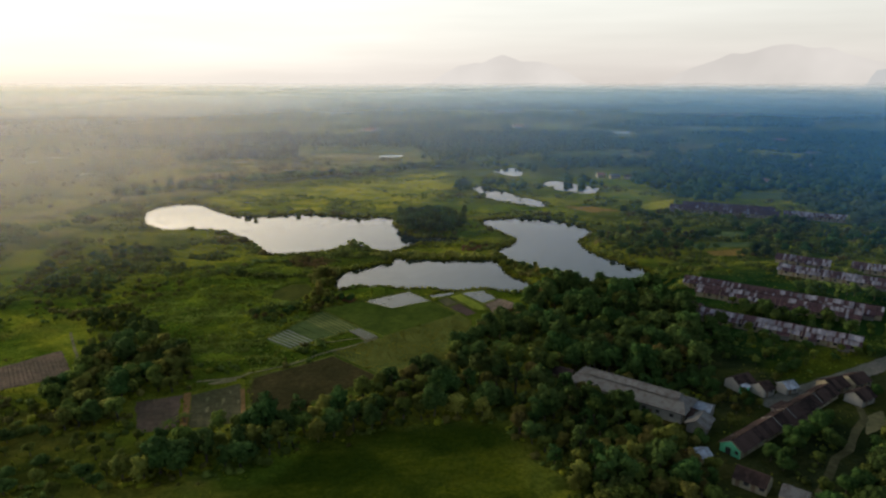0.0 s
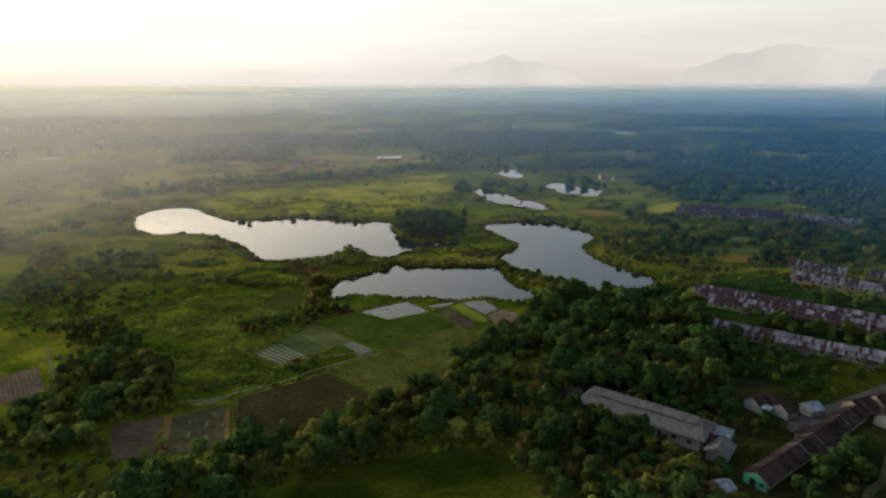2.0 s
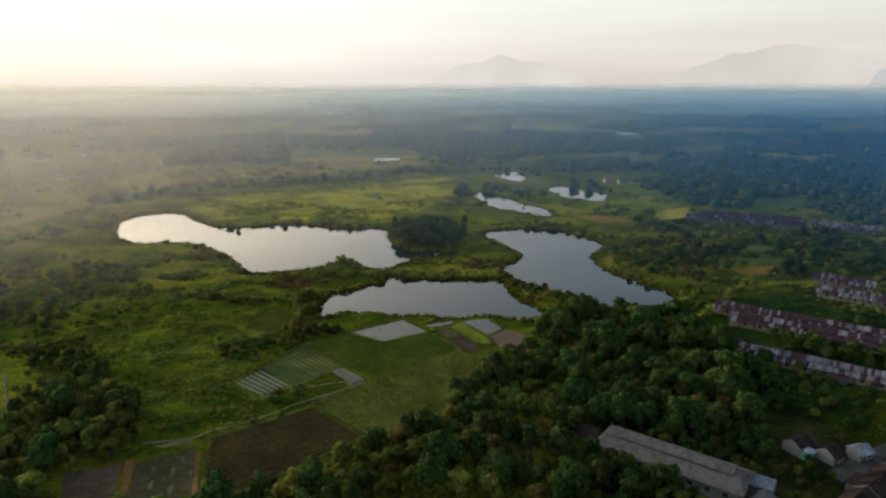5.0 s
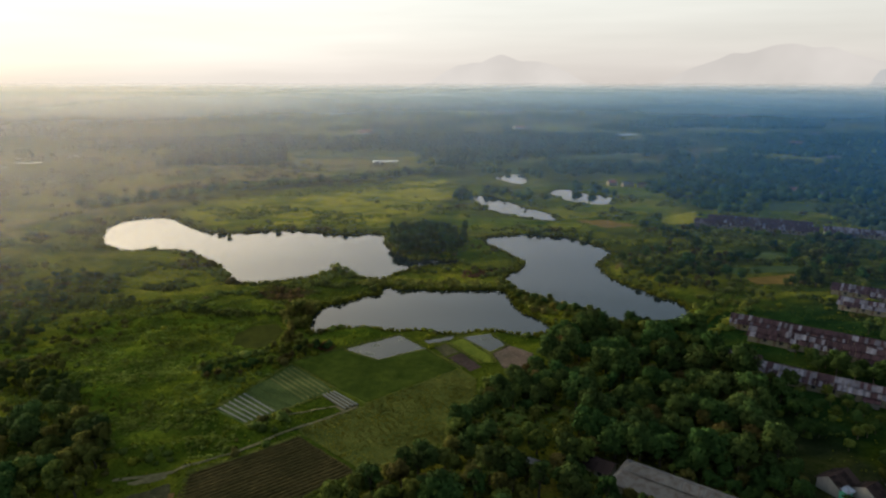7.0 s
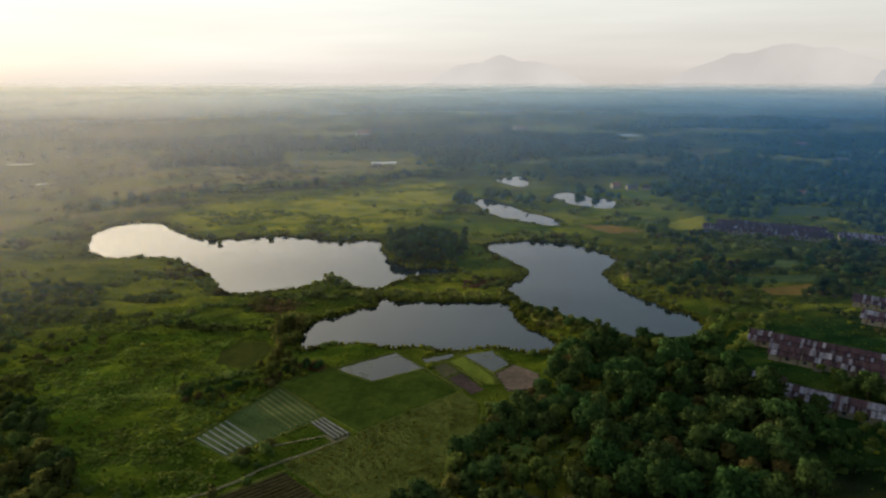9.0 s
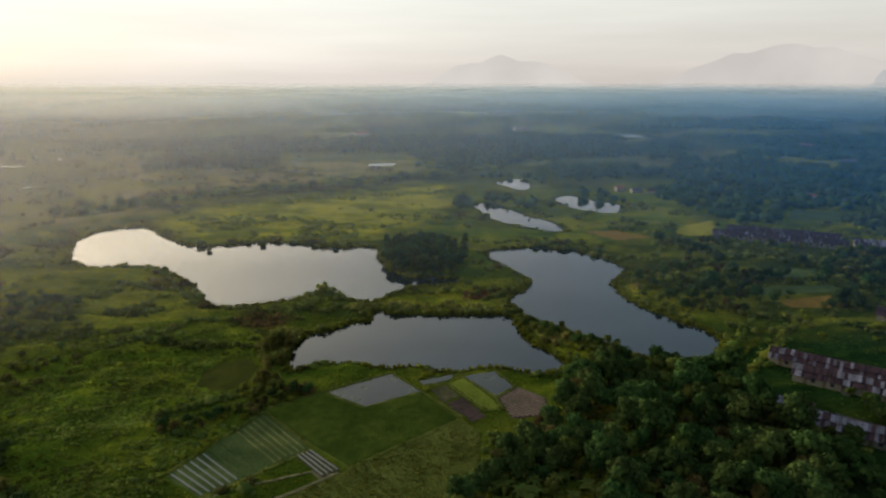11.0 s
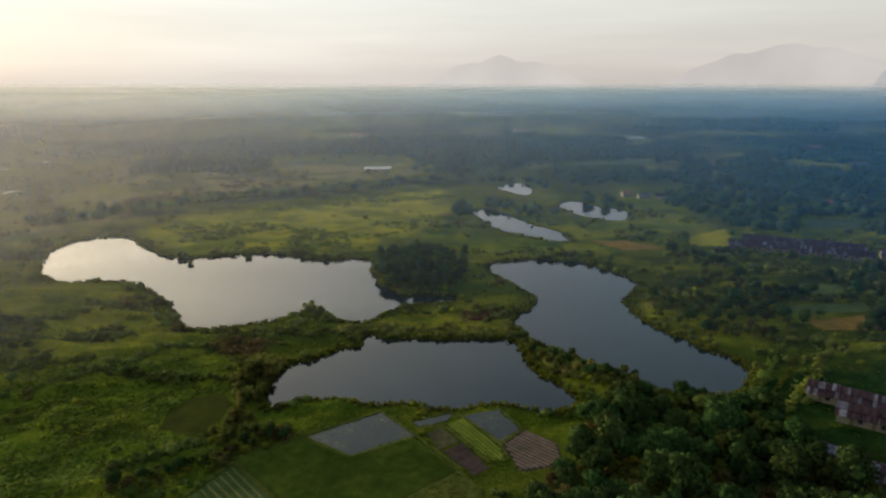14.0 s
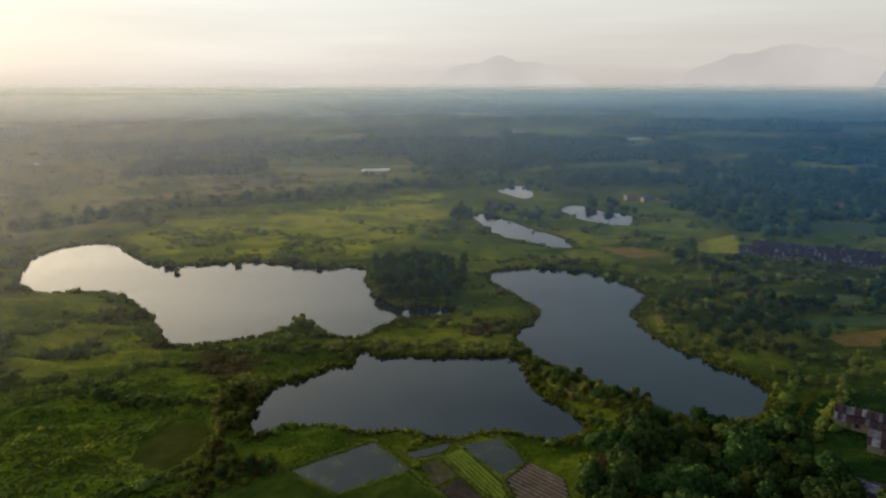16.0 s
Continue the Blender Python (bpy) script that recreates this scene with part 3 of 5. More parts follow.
def height(x, y):
    """The ground's height: gentle humps, level plots and yards, and hollows for the ponds."""
    x, y = np.asarray(x, float), np.asarray(y, float)
    level = np.clip(np.minimum(plot_distance(x, y), row_distance(x, y)) / 6.0, 0, 1)
    h = ((fbm(x, y, 38, 3) - 0.5) * 2.4 + (fbm(x * 0.8, y, 13, 21) - 0.5) * 2.8 + (fbm(x * 0.42 + y * 0.1, y, 6.5, 25) - 0.5) * 2.6 + (fbm(x * 0.7, y, 4.5, 23) - 0.5) * 1.0) * level
    # wind-rowed humps of the western meadow, running across
    swell = np.clip(0.5 - signed(x, y, WAVY) / 24, 0, 1)
    crest = 0.5 + 0.5 * np.sin((y + (fbm(x, y, 45, 101) - 0.5) * 34 + x * 0.12) / 15.0 * 6.283)
    h = h * (1 - 0.4 * swell * level) + 2.1 * crest ** 2.2 * swell * level * (0.35 + 1.1 * fbm(x, y, 26, 103))
    h = np.maximum(h, -0.4)
    away = np.clip((np.hypot(x, y - 70) - 3300) / 1050, 0, 1)
    h = h + 22 * away * away * (3 - 2 * away)
    d = pond_distance(x, y)
    h = h * np.clip((d - 1) / 8.0, 0, 1)
    return np.where(d < 2.5, np.clip(LEVEL + d * 0.32, -2.2, 0.2), h)


def ground():
    core_x, core_y = np.arange(-270, 301, 1.6), np.arange(128, 560, 1.6)
    grow = lambda start, stop, step: [start + step * (1.16 ** k - 1) / 0.16 for k in range(1, 80) if step * (1.16 ** k - 1) / 0.16 < abs(stop - start)]
    out = np.array(grow(0, 4850, 3.0) + [4850.0])
    xs = np.concatenate([-270 - out[::-1], core_x, 300 + out])
    ys = np.concatenate([128 - out[::-1], core_y, np.arange(562, 900, 6.0), 900 + np.array(grow(0, 3990, 8.0) + [3990.0])])
    gx, gy = np.meshgrid(xs, ys)
    x, y = gx.ravel(), gy.ravel()
    z = height(x, y)
    nx, ny = len(xs), len(ys)
    i = (np.arange(ny - 1)[:, None] * nx + np.arange(nx - 1)[None, :]).ravel()
    me = mesh_of("ground", np.stack([x, y, z], 1), np.stack([i, i + 1, i + nx + 1, i + nx], 1), GROUND, True)
    # what grows where, with some regions made darker or paler
    col = np.zeros((len(x), 3))
    green, bright, dull, brown = np.array((0.116, 0.148, 0.018)), np.array((0.250, 0.236, 0.026)), np.array((0.094, 0.103, 0.019)), np.array((0.15, 0.11, 0.028))
    w = np.clip((fbm(x, y, 55, 31) - 0.35) / 0.3, 0, 1)[:, None]
    col[:] = dull * (1 - w) + green * w
    w = np.clip((fbm(x, y, 30, 61) - 0.56) / 0.12, 0, 1)[:, None] * 0.6
    col[:] = col * (1 - w) + brown * w
    w = np.clip((fbm(x, y, 42, 77) - 0.56) / 0.1, 0, 1)[:, None] * 0.55
    col[:] = col * (1 - w) + bright * w

    def lay(loop, colour, soft, amount=1.0, seed=40):
        k = np.clip(0.5 - (signed(x, y, loop) + (fbm(x, y, 24, seed) - 0.5) * 22) / soft, 0, 1)[:, None] * amount
        col[:] = col * (1 - k) + colour * k
    lay([(-1400, 250), (-262, 330), (-256, 545), (-150, 690), (-20, 860), (-20, 1000), (-1400, 1000)], np.array((0.29, 0.22, 0.10)), 60, 0.88, 52)
    lay(GREEN_MEADOW, green * 1.0, 10)
    lay(BRIGHT_MEADOW, bright * np.array((1.55, 1.4, 1.1)), 20, 0.95)
    lay(SHORE_MEADOW, bright * 1.0, 20, 0.8)
    # darker colours in the east, the near meadow and the village
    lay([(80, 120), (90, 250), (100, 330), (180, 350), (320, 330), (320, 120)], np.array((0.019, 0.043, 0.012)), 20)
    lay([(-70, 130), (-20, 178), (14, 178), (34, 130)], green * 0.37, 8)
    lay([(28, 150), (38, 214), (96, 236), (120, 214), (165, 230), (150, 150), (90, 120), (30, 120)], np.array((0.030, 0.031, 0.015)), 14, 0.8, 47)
    # dark band along the long hedge on the plain
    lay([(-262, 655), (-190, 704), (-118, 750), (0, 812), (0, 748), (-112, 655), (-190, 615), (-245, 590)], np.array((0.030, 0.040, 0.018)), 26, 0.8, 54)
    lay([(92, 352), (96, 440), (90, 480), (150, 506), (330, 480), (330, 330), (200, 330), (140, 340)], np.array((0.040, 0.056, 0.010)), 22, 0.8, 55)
    for loop in BROWN:
        lay(loop, brown * 0.8, 12, 0.75, 46)
    for loop in RUSTY_SPOTS:
        lay(loop, np.array((0.15, 0.085, 0.032)), 6, 0.8, 48)
    lay([(-44, 307), (-30, 310), (-17, 305), (-22, 301), (-29, 295), (-42, 289), (-54, 296)], green * 1.15, 4, 0.9, 49)
    lay([(-175, 125), (-168, 200), (-132, 200), (-120, 186), (-98, 168), (-72, 158), (-66, 125)], np.array((0.088, 0.080, 0.016)), 14, 0.8, 57)
    lay([(112, 214), (140, 232), (165, 242), (152, 224), (122, 206)], green * 0.42, 6, 0.9, 58)
    lay(PLOTLAND, green * 0.62, 6, 0.75, 56)
    lay(BRIGHT_E, bright * 0.9, 14, 0.8, 50)
    lay([(-40, 366), (-20, 372), (22, 370), (34, 396), (22, 410), (4, 400), (-20, 392)], bright * 0.75, 10, 0.8, 53)
    lay(EAST_SCRUB, bright * 0.4, 24, 0.3, 44)
    plain = 1 - 0.85 * np.maximum(np.clip((x - 50) / 30, 0, 1) * np.clip((345 - y) / 30, 0, 1), np.maximum(np.clip((190 - y) / 15, 0, 1) * (x > -75), np.clip(1 - signed(x, y, PLOTLAND) / 6, 0, 1)))
    w = (np.clip((fbm(x * 0.45, y, 14, 83) - 0.50) / 0.1, 0, 1) * plain)[:, None] * 0.6
    col[:] = col * (1 - w) + bright * 0.9 * w
    w = np.clip((fbm(x * 0.6, y, 17, 87) - 0.5) / 0.12, 0, 1)[:, None] * 0.55
    col[:] = col * (1 - w * np.array((0.8, 0.6, 0.6)))
    k = np.clip(1 - pond_distance(x, y) / 5.0, 0, 1)[:, None]
    col[:] = col * (1 - k) + np.array((0.04, 0.042, 0.016)) * k
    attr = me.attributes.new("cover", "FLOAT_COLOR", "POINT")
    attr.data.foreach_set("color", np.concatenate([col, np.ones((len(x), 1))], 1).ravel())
    far = np.clip(np.maximum.reduce([np.where(x < 0, (y - 900) / 200, (y - 640) / 160), (x - 300) / 120, (-900 - x) / 200]), 0, 1)
    attr = me.attributes.new("far", "FLOAT", "POINT")
    attr.data.foreach_set("value", far)
    ob = new("ground", me)
    return tagged(ob, "rolling green and olive grassland with plots to the horizon", "ground", kind="structure")


ground()
for spot, loop in PONDS:
    (x0, y0), (x1, y1) = loop.min(0) - 6, loop.max(0) + 6
    xs, ys = np.arange(x0, x1 + 3, 3.0), np.arange(y0, y1 + 3, 3.0)
    gx, gy = np.meshgrid(xs, ys)
    wet = signed(gx, gy, loop) < 4.5
    cell = wet[:-1, :-1] | wet[1:, :-1] | wet[:-1, 1:] | wet[1:, 1:]
    r, c = np.nonzero(cell)
    i = r * len(xs) + c
    me = mesh_of("pond", np.stack([gx.ravel(), gy.ravel(), np.full(gx.size, LEVEL)], 1), np.stack([i, i + 1, i + len(xs) + 1, i + len(xs)], 1), WATER)
    pond = tagged(new("pond", me), "calm grey pond reflecting the pale sky", "pond", kind="structure")


# ---- fields ----
def ribbon(name, line, width, material, label, category, z=0.06):
    """A path or road laid on the ground along a line."""
    p = []
    for (ax, ay), (bx, by) in zip(line[:-1], line[1:]):
        n = max(1, int(math.hypot(bx - ax, by - ay) / 3))
        p += [(ax + (bx - ax) * k / n, ay + (by - ay) * k / n) for k in range(n)]
    p = np.array(p + [line[-1]], float)
    t = np.gradient(p, axis=0)
    t /= np.linalg.norm(t, axis=1)[:, None]
    side = np.stack([-t[:, 1], t[:, 0]], 1)
    half = width / 2 * (0.85 + 0.3 * value_noise(p[:, 0], p[:, 1], 5, 3))[:, None]
    rim = [p + side * half * k for k in (1, 0.5, -0.5, -1)]
    lift = (0.0, 0.05, 0.05, 0.0)
    v = np.concatenate([np.column_stack([q, height(q[:, 0], q[:, 1]) + z + up]) for q, up in zip(rim, lift)])
    n = len(p)
    f = [(a * n + k, (a + 1) * n + k, (a + 1) * n + k + 1, a * n + k + 1) for a in range(3) for k in range(n - 1)]
    return tagged(new(name, mesh_of(name, v, f, material, True)), label, category, kind="structure")


def ragged(loop, wide=0.45):
    """The outline with uneven, slightly wandering edges."""
    out = []
    for (ax, ay), (bx, by) in zip(loop, loop[1:] + loop[:1]):
        n = max(1, int(math.hypot(bx - ax, by - ay) / 1.6))
        for k in range(n):
            x, y = ax + (bx - ax) * k / n, ay + (by - ay) * k / n
            out.append((x + float(value_noise(x, y, 2.3, 6) - 0.5) * 2 * wide, y + float(value_noise(x, y, 2.3, 16) - 0.5) * 2 * wide))
    return out


LOOKS = {
    "flooded_plot": (SHALLOW, "shallow flooded field plot mirroring the sky", "field"),
    "paddy_field": (PADDY, "dark green paddy field with young rice", "field"),
    "grass_field": (OLIVE, "rough olive and yellow grass field", "field"),
    "ploughed_field": (SOIL, "dark brown ploughed field with fine furrows", "field"),
    "fallow_field": (MUD, "grey-brown fallow plot with wet patches", "field"),
    "wet_plot": (MUD, "half-flooded fallow plot with weeds", "field"),
    "dark_plot": (TILTH, "small dark purple-brown tilled plot", "field"),
    "stubble_field": (STUBBLE, "orange-brown stubble field", "field"),
    "red_field": (RED_SOIL, "bare reddish-brown tilled plot", "field"),
    "green_field": (CROP, "distant level green field", "field"),
    "yellow_field": (RIPE, "patch of ripening yellow crop", "field"),
    "marsh_pool": (MARSH_AND_SHADE, "dark green marshy hollow in the meadow", "marsh"),
    "bare_patch": (PALE_SOIL, "pale patch on the ground", "yard"),
    "crop_strip": (SPROUT, "narrow yellow-green crop strip between plots", "field"),
}
for kind, loops in PLOTS.items():
    material, label, category = LOOKS[kind]
    for loop in loops:
        if kind == "flooded_plot" and loop[0][1] > 700:
            material, label = WATER, "distant pool shining on the plain"
        if kind == "red_field" and loop[0][0] > 0:
            material = TILTH
        tagged(part(kind, prism(ragged(loop, 1.3 if kind == "marsh_pool" else 0.9 if kind == "flooded_plot" else 0.45 if abs(loop[0][1]) < 400 else 3.0), -0.3, 0.05), material, None), label, category, kind="structure")


def furrows(loop, a, b, pitch, high, material, name, owner, inset=0.6):
    """Ridges across an outline, side by side along the way from a to b."""
    way = np.array(b, float) - np.array(a, float)
    way /= np.hypot(*way)
    across = np.array((-way[1], way[0]))
    p = np.array(loop, float)
    u = p @ across
    v, f = [], []
    for k in np.arange(u.min() + pitch / 2, u.max(), pitch):
        cuts = []
        for q, r in zip(p, np.roll(p, -1, 0)):
            s, e = q @ across - k, r @ across - k
            if s * e < 0:
                cuts.append((q + (r - q) * s / (s - e)) @ way)
        if len(cuts) < 2 or max(cuts) - min(cuts) < 2.5 * inset:
            continue
        ends = np.linspace(min(cuts) + inset, max(cuts) - inset, max(3, int((max(cuts) - min(cuts)) / 4)))
        n0 = len(v)
        for e in ends:
            wob = (value_noise(e, k, 3.0, 9) - 0.5) * 0.25
            for off, h in ((-0.36, 0.0), (-0.14, high), (0.14, high), (0.36, 0.0)):
                q = way * e + across * (k + off * pitch + wob)
                v.append((q[0], q[1], 0.05 + h * (0.7 + 0.6 * value_noise(q[0], q[1], 1.7, 4))))
        for m in range(len(ends) - 1):
            f += [(n0 + m * 4 + c, n0 + m * 4 + c + 4, n0 + m * 4 + c + 5, n0 + m * 4 + c + 1) for c in range(3)]
    ob = part(name, mesh_of(name, v, f, material), material, owner)
    return tagged(ob, kind="stuff")


def own(name, at=0):
    return [o for o in scene.objects if o.name.split(".")[0] == name][at]


furrows(PLOTS["ploughed_field"][0], (-66, 206), (-41, 225), 1.4, 0.34, SOIL, "furrow", own("ploughed_field"))
furrows(PLOTS["red_field"][2], (17.5, 284), (29, 273), 1.35, 0.24, RED_RIDGE, "furrow", own("red_field", 2))
furrows(PLOTS["red_field"][1], (-145, 230), (-129, 209), 1.3, 0.08, RED_SOIL, "furrow", own("red_field", 1))
furrows(PLOTS["red_field"][0], (-98, 190), (-89, 171), 2.0, 0.12, RED_SOIL, "furrow", own("red_field", 0))
furrows(PLOTS["fallow_field"][0], (-82, 195), (-75, 174), 2.4, 0.10, MUD, "furrow", own("fallow_field", 0))
furrows(PLOTS["paddy_field"][0], (-7.5, 286.8), (-39, 260), 0.75, 0.28, PADDY, "rice_row", own("paddy_field"))
furrows(PLOTS["crop_strip"][0], (4.9, 296), (16, 277), 1.2, 0.35, SPROUT, "crop_row", own("crop_strip"))

# market garden with long raised beds, some under pale film
garden = part("vegetable_garden", prism(ragged(STRIPED), -0.3, 0.05), CROP, None)
tagged(garden, "vegetable garden plot with long raised beds and pale film", "garden", kind="structure")
corner = [Vector((*p, 0)) for p in STRIPED]
for k in range(17):
    s = (k + 0.6) / 17.4
    a, c = corner[0].lerp(corner[3], s), corner[1].lerp(corner[2], s)
    white = k < 6
    if 6 <= k < 11 and k % 2:
        continue
    length, mid = (c - a).length - 1.2, (a + c) / 2
    bed = box(length, 0.52 if white else 0.6, 0.28, (0, 0, 0), 0.08)
    part("film_bed" if white else "planted_bed", bed, MULCH if white else BED if k > 10 else CROP, garden, "",
         Matrix.Translation((mid.x, mid.y, 0.04)) @ Matrix.Rotation(math.atan2(c.y - a.y, c.x - a.x), 4, "Z"))
nursery = part("nursery_plot", prism([(-40, 250.5), (-36.2, 253.5), (-26.5, 244), (-31, 240.5)], -0.3, 0.055), MUD, None)
tagged(nursery, "small nursery plot under strips of pale netting", "garden", kind="structure")
for k in range(4):
    s = (k + 0.5) / 4
    a = Vector((-40, 250.5, 0)).lerp(Vector((-36.2, 253.5, 0)), s)
    c = Vector((-31, 240.5, 0)).lerp(Vector((-26.5, 244, 0)), s)
    part("film_bed", box((c - a).length - 0.8, 0.5, 0.4, (0, 0, 0), 0.1), MULCH, nursery, "",
         Matrix.Translation(((a.x + c.x) / 2, (a.y + c.y) / 2, 0.045)) @ Matrix.Rotation(math.atan2(c.y - a.y, c.x - a.x), 4, "Z"))

# puddles, the sky they reflect painted as a pale even colour
for x, y, wide, long in ((-71, 190, 1.0, 3.4), (-73.5, 186, 0.8, 2.6), (-68, 184, 0.9, 3.0), (-76, 192, 0.7, 2.0), (-70.5, 196, 0.8, 1.8), (-66, 190, 0.6, 2.4)):
    rim = [(x + wide * math.cos(k * 0.698) * (0.7 + 0.6 * float(value_noise(x + k, y, 1.3, 2))), y + long * math.sin(k * 0.698) * (0.7 + 0.6 * float(value_noise(x, y + k, 1.3, 4)))) for k in range(9)]
    part("dry_patch", prism(rim, 0.0, 0.09), PALE_SOIL, own("fallow_field"), "pale puddle, its reflection put into the colour")

# grassy banks between the plots
BANKS = [[(-56, 275.6), (-39, 287.4), (-18, 302), (-6.5, 287.6), (5.8, 271)], [(-24, 277), (-7.5, 287.2)], [(-38.5, 286.6), (-24.5, 277.2)], [(5.8, 270.4), (-25, 244)], [(-36, 255), (-55, 274.3)],
         [(-72, 241), (-55, 274.6)], [(-59, 231.4), (-36, 253.5)], [(-9.5, 296.4), (4.6, 301.8), (15, 307.6)], [(-6.5, 291.4), (1.4, 294.2), (13.4, 274.6)], [(4.6, 301.4), (16.9, 284), (18.4, 276)], [(17.2, 284), (24.4, 291.4), (18.5, 303.6)], [(-66.5, 207), (-41, 226)], [(-66, 206), (-60, 183)], [(-22, 209), (-50, 182.6)]]
for line in BANKS:
    ribbon("field_bank", line, 1.3, OLIVE, "low grassy earth bank between field plots", "bank", 0.12)
ribbon("footpath", [(-27, 242.6), (-36, 235), (-45, 228.5), (-58, 217), (-70, 207.5), (-84, 204)], 1.1, PALE_SOIL, "narrow pale dirt footpath through the fields", "path", 0.14)
ribbon("footpath", [(-58, 231), (-48, 236.5), (-34, 243), (-31, 240)], 0.9, PALE_SOIL, "narrow pale dirt footpath through the fields", "path", 0.14)
ribbon("soil_strip", [(-67, 199), (-64, 190), (-60.5, 179)], 1.4, ORANGE, "bare orange earth strip beside the plot", "path", 0.14)
ribbon("soil_strip", [(-84, 196), (-80, 185), (-77, 175)], 2.2, ORANGE, "bare orange earth strip beside the plot", "path", 0.14)
# the dark strip paints in the shadow between the track's two hedges
ribbon("dirt_track", TRACK, 1.7, MARSH_AND_SHADE, "grassy track on a low bank, painted dark as its hedges' shade", "track", 0.18)
# pale colour paints in the sky's glints on the ditch water
ribbon("ditch", [(-152, 248), (-140, 230), (-128, 214), (-120, 200), (-116, 186)], 1.0, PALE_SOIL, "ditch between bushes, coloured pale for the glints on its water", "ditch", 0.14)
ribbon("road", [(200, 240), (159, 221), (137, 209), (116, 198), (100, 188)], 7.0, ROADWAY, "worn pale village road with dusty edges", "road", 0.1)
ribbon("yard_lane", [(137, 205), (131, 194), (126, 181), (119, 174), (111, 164), (105, 160), (97, 150), (88, 140)], 2.2, MUD, "brown dirt lane beside the terrace houses", "road", 0.07)


# ---- trees and scrub ----
ICO = bmesh.new()
bmesh.ops.create_icosphere(ICO, subdivisions=1, radius=1.0)
ICO_V, ICO_F = np.array([v.co[:] for v in ICO.verts]), np.array([[v.index for v in f.verts] for f in ICO.faces])
ICO.free()
rng = np.random.default_rng(7)


def leaf_cards(centres, normals, size, rng):
    """Small bent leaf sprays, one at each centre, roughly facing along the normals."""
    n = len(centres)
    nrm = normals + rng.normal(0, 0.45, (n, 3))
    nrm /= np.linalg.norm(nrm, axis=1)[:, None]
    t = np.cross(nrm, rng.normal(0, 1, (n, 3)))
    t /= np.linalg.norm(t, axis=1)[:, None]
    u = np.cross(nrm, t)
    s = (size * rng.uniform(0.6, 1.3, n))[:, None]
    lift = nrm * s * rng.uniform(-0.1, 0.45, n)[:, None]
    v = np.stack([centres - t * s * 0.9, centres - u * s * 0.55 + lift, centres + t * s, centres + u * s * 0.6 + lift], 1).reshape(-1, 3)
    k = np.arange(n)[:, None] * 4
    return v, np.concatenate([k + [0, 1, 3], k + [1, 2, 3]])


def crown_mesh(name, seed, wide, tall, base, lobes, sprays, size, material, heart=0.66):
    """A crown of uneven leafy lobes, each a dark heart under many leaf sprays."""
    r = np.random.default_rng(seed)
    vs, fs, ns, n0 = [], [], [], 0
    for k in range(lobes):
        turn, out = r.uniform(0, 6.283), math.sqrt(r.uniform(0, 1)) * wide * 0.62
        up = r.uniform(0.18, 0.82) if k else 0.8
        rad = wide * r.uniform(0.20, 0.42) * (1.1 - 0.35 * up)
        c = np.array((math.cos(turn) * out * (1.15 - 0.6 * up), math.sin(turn) * out * (1.15 - 0.6 * up), base + (tall - base) * up))
        squash = np.array((1, 1, r.uniform(0.65, 0.95)))
        bumps = 1 + 0.22 * r.normal(0, 1, len(ICO_V))[:, None]
        v = c + ICO_V * bumps * rad * heart * squash
        vs.append(v), fs.append(ICO_F + n0), ns.append(v - c)
        n0 += len(v)
        d = r.normal(0, 1, (sprays, 3))
        d[:, 2] = np.abs(d[:, 2]) * 1.2 - 0.35
        d /= np.linalg.norm(d, axis=1)[:, None]
        v, f = leaf_cards(c + d * rad * squash * r.uniform(0.68, 1.28, sprays)[:, None], d, size, r)
        vs.append(v), fs.append(f + n0), ns.append(np.repeat(d * rad + r.normal(0, 0.28, d.shape) * rad, 4, 0))
        n0 += len(v)
    v = np.concatenate(vs)
    out = v - np.array((0, 0, base + (tall - base) * 0.35))
    return rounded(mesh_of(name, v, np.concatenate(fs), material, True), np.concatenate(ns) / (wide * 0.3) + 0.45 * out / wide)


def trunk_mesh(name, seed, tall, thick, spread):
    """A tapered, slightly bent trunk with limbs that reach into the crown."""
    r = np.random.default_rng(seed)
    vs, fs, n0 = [], [], 0

    def limb(a, b, ra, rb, rings=4, sides=6):
        nonlocal n0
        a, b = np.array(a, float), np.array(b, float)
        bend = r.normal(0, 0.06, 3) * np.linalg.norm(b - a)
        ring = []
        for k in range(rings):
            s = k / (rings - 1)
            c = a + (b - a) * s + bend * math.sin(math.pi * s)
            rad = (ra + (rb - ra) * s) * (1.35 if k == 0 and a[2] <= 0 else 1)
            ang = np.arange(sides) / sides * 6.283
            ring.append(np.column_stack([c[0] + np.cos(ang) * rad, c[1] + np.sin(ang) * rad, np.full(sides, c[2])]))
        vs.append(np.concatenate(ring))
        for k in range(rings - 1):
            for m in range(sides):
                p, q = n0 + k * sides + m, n0 + k * sides + (m + 1) % sides
                fs.extend([(p, q, q + sides), (p, q + sides, p + sides)])
        n0 += rings * sides
    fork = tall * 0.45
    limb((0, 0, -0.6), (r.normal(0, 0.15), r.normal(0, 0.15), fork), thick, thick * 0.7)
    for k in range(5):
        t = k / 5 * 6.283 + r.uniform(-0.4, 0.4)
        limb((0, 0, fork * r.uniform(0.8, 0.98)), (math.cos(t) * spread, math.sin(t) * spread, tall * r.uniform(0.65, 0.85)), thick * 0.45, thick * 0.14)
    return mesh_of(name, np.concatenate(vs), np.array(fs), BARK)


def place(m, ob):
    ob.matrix_basis = m
    return ob


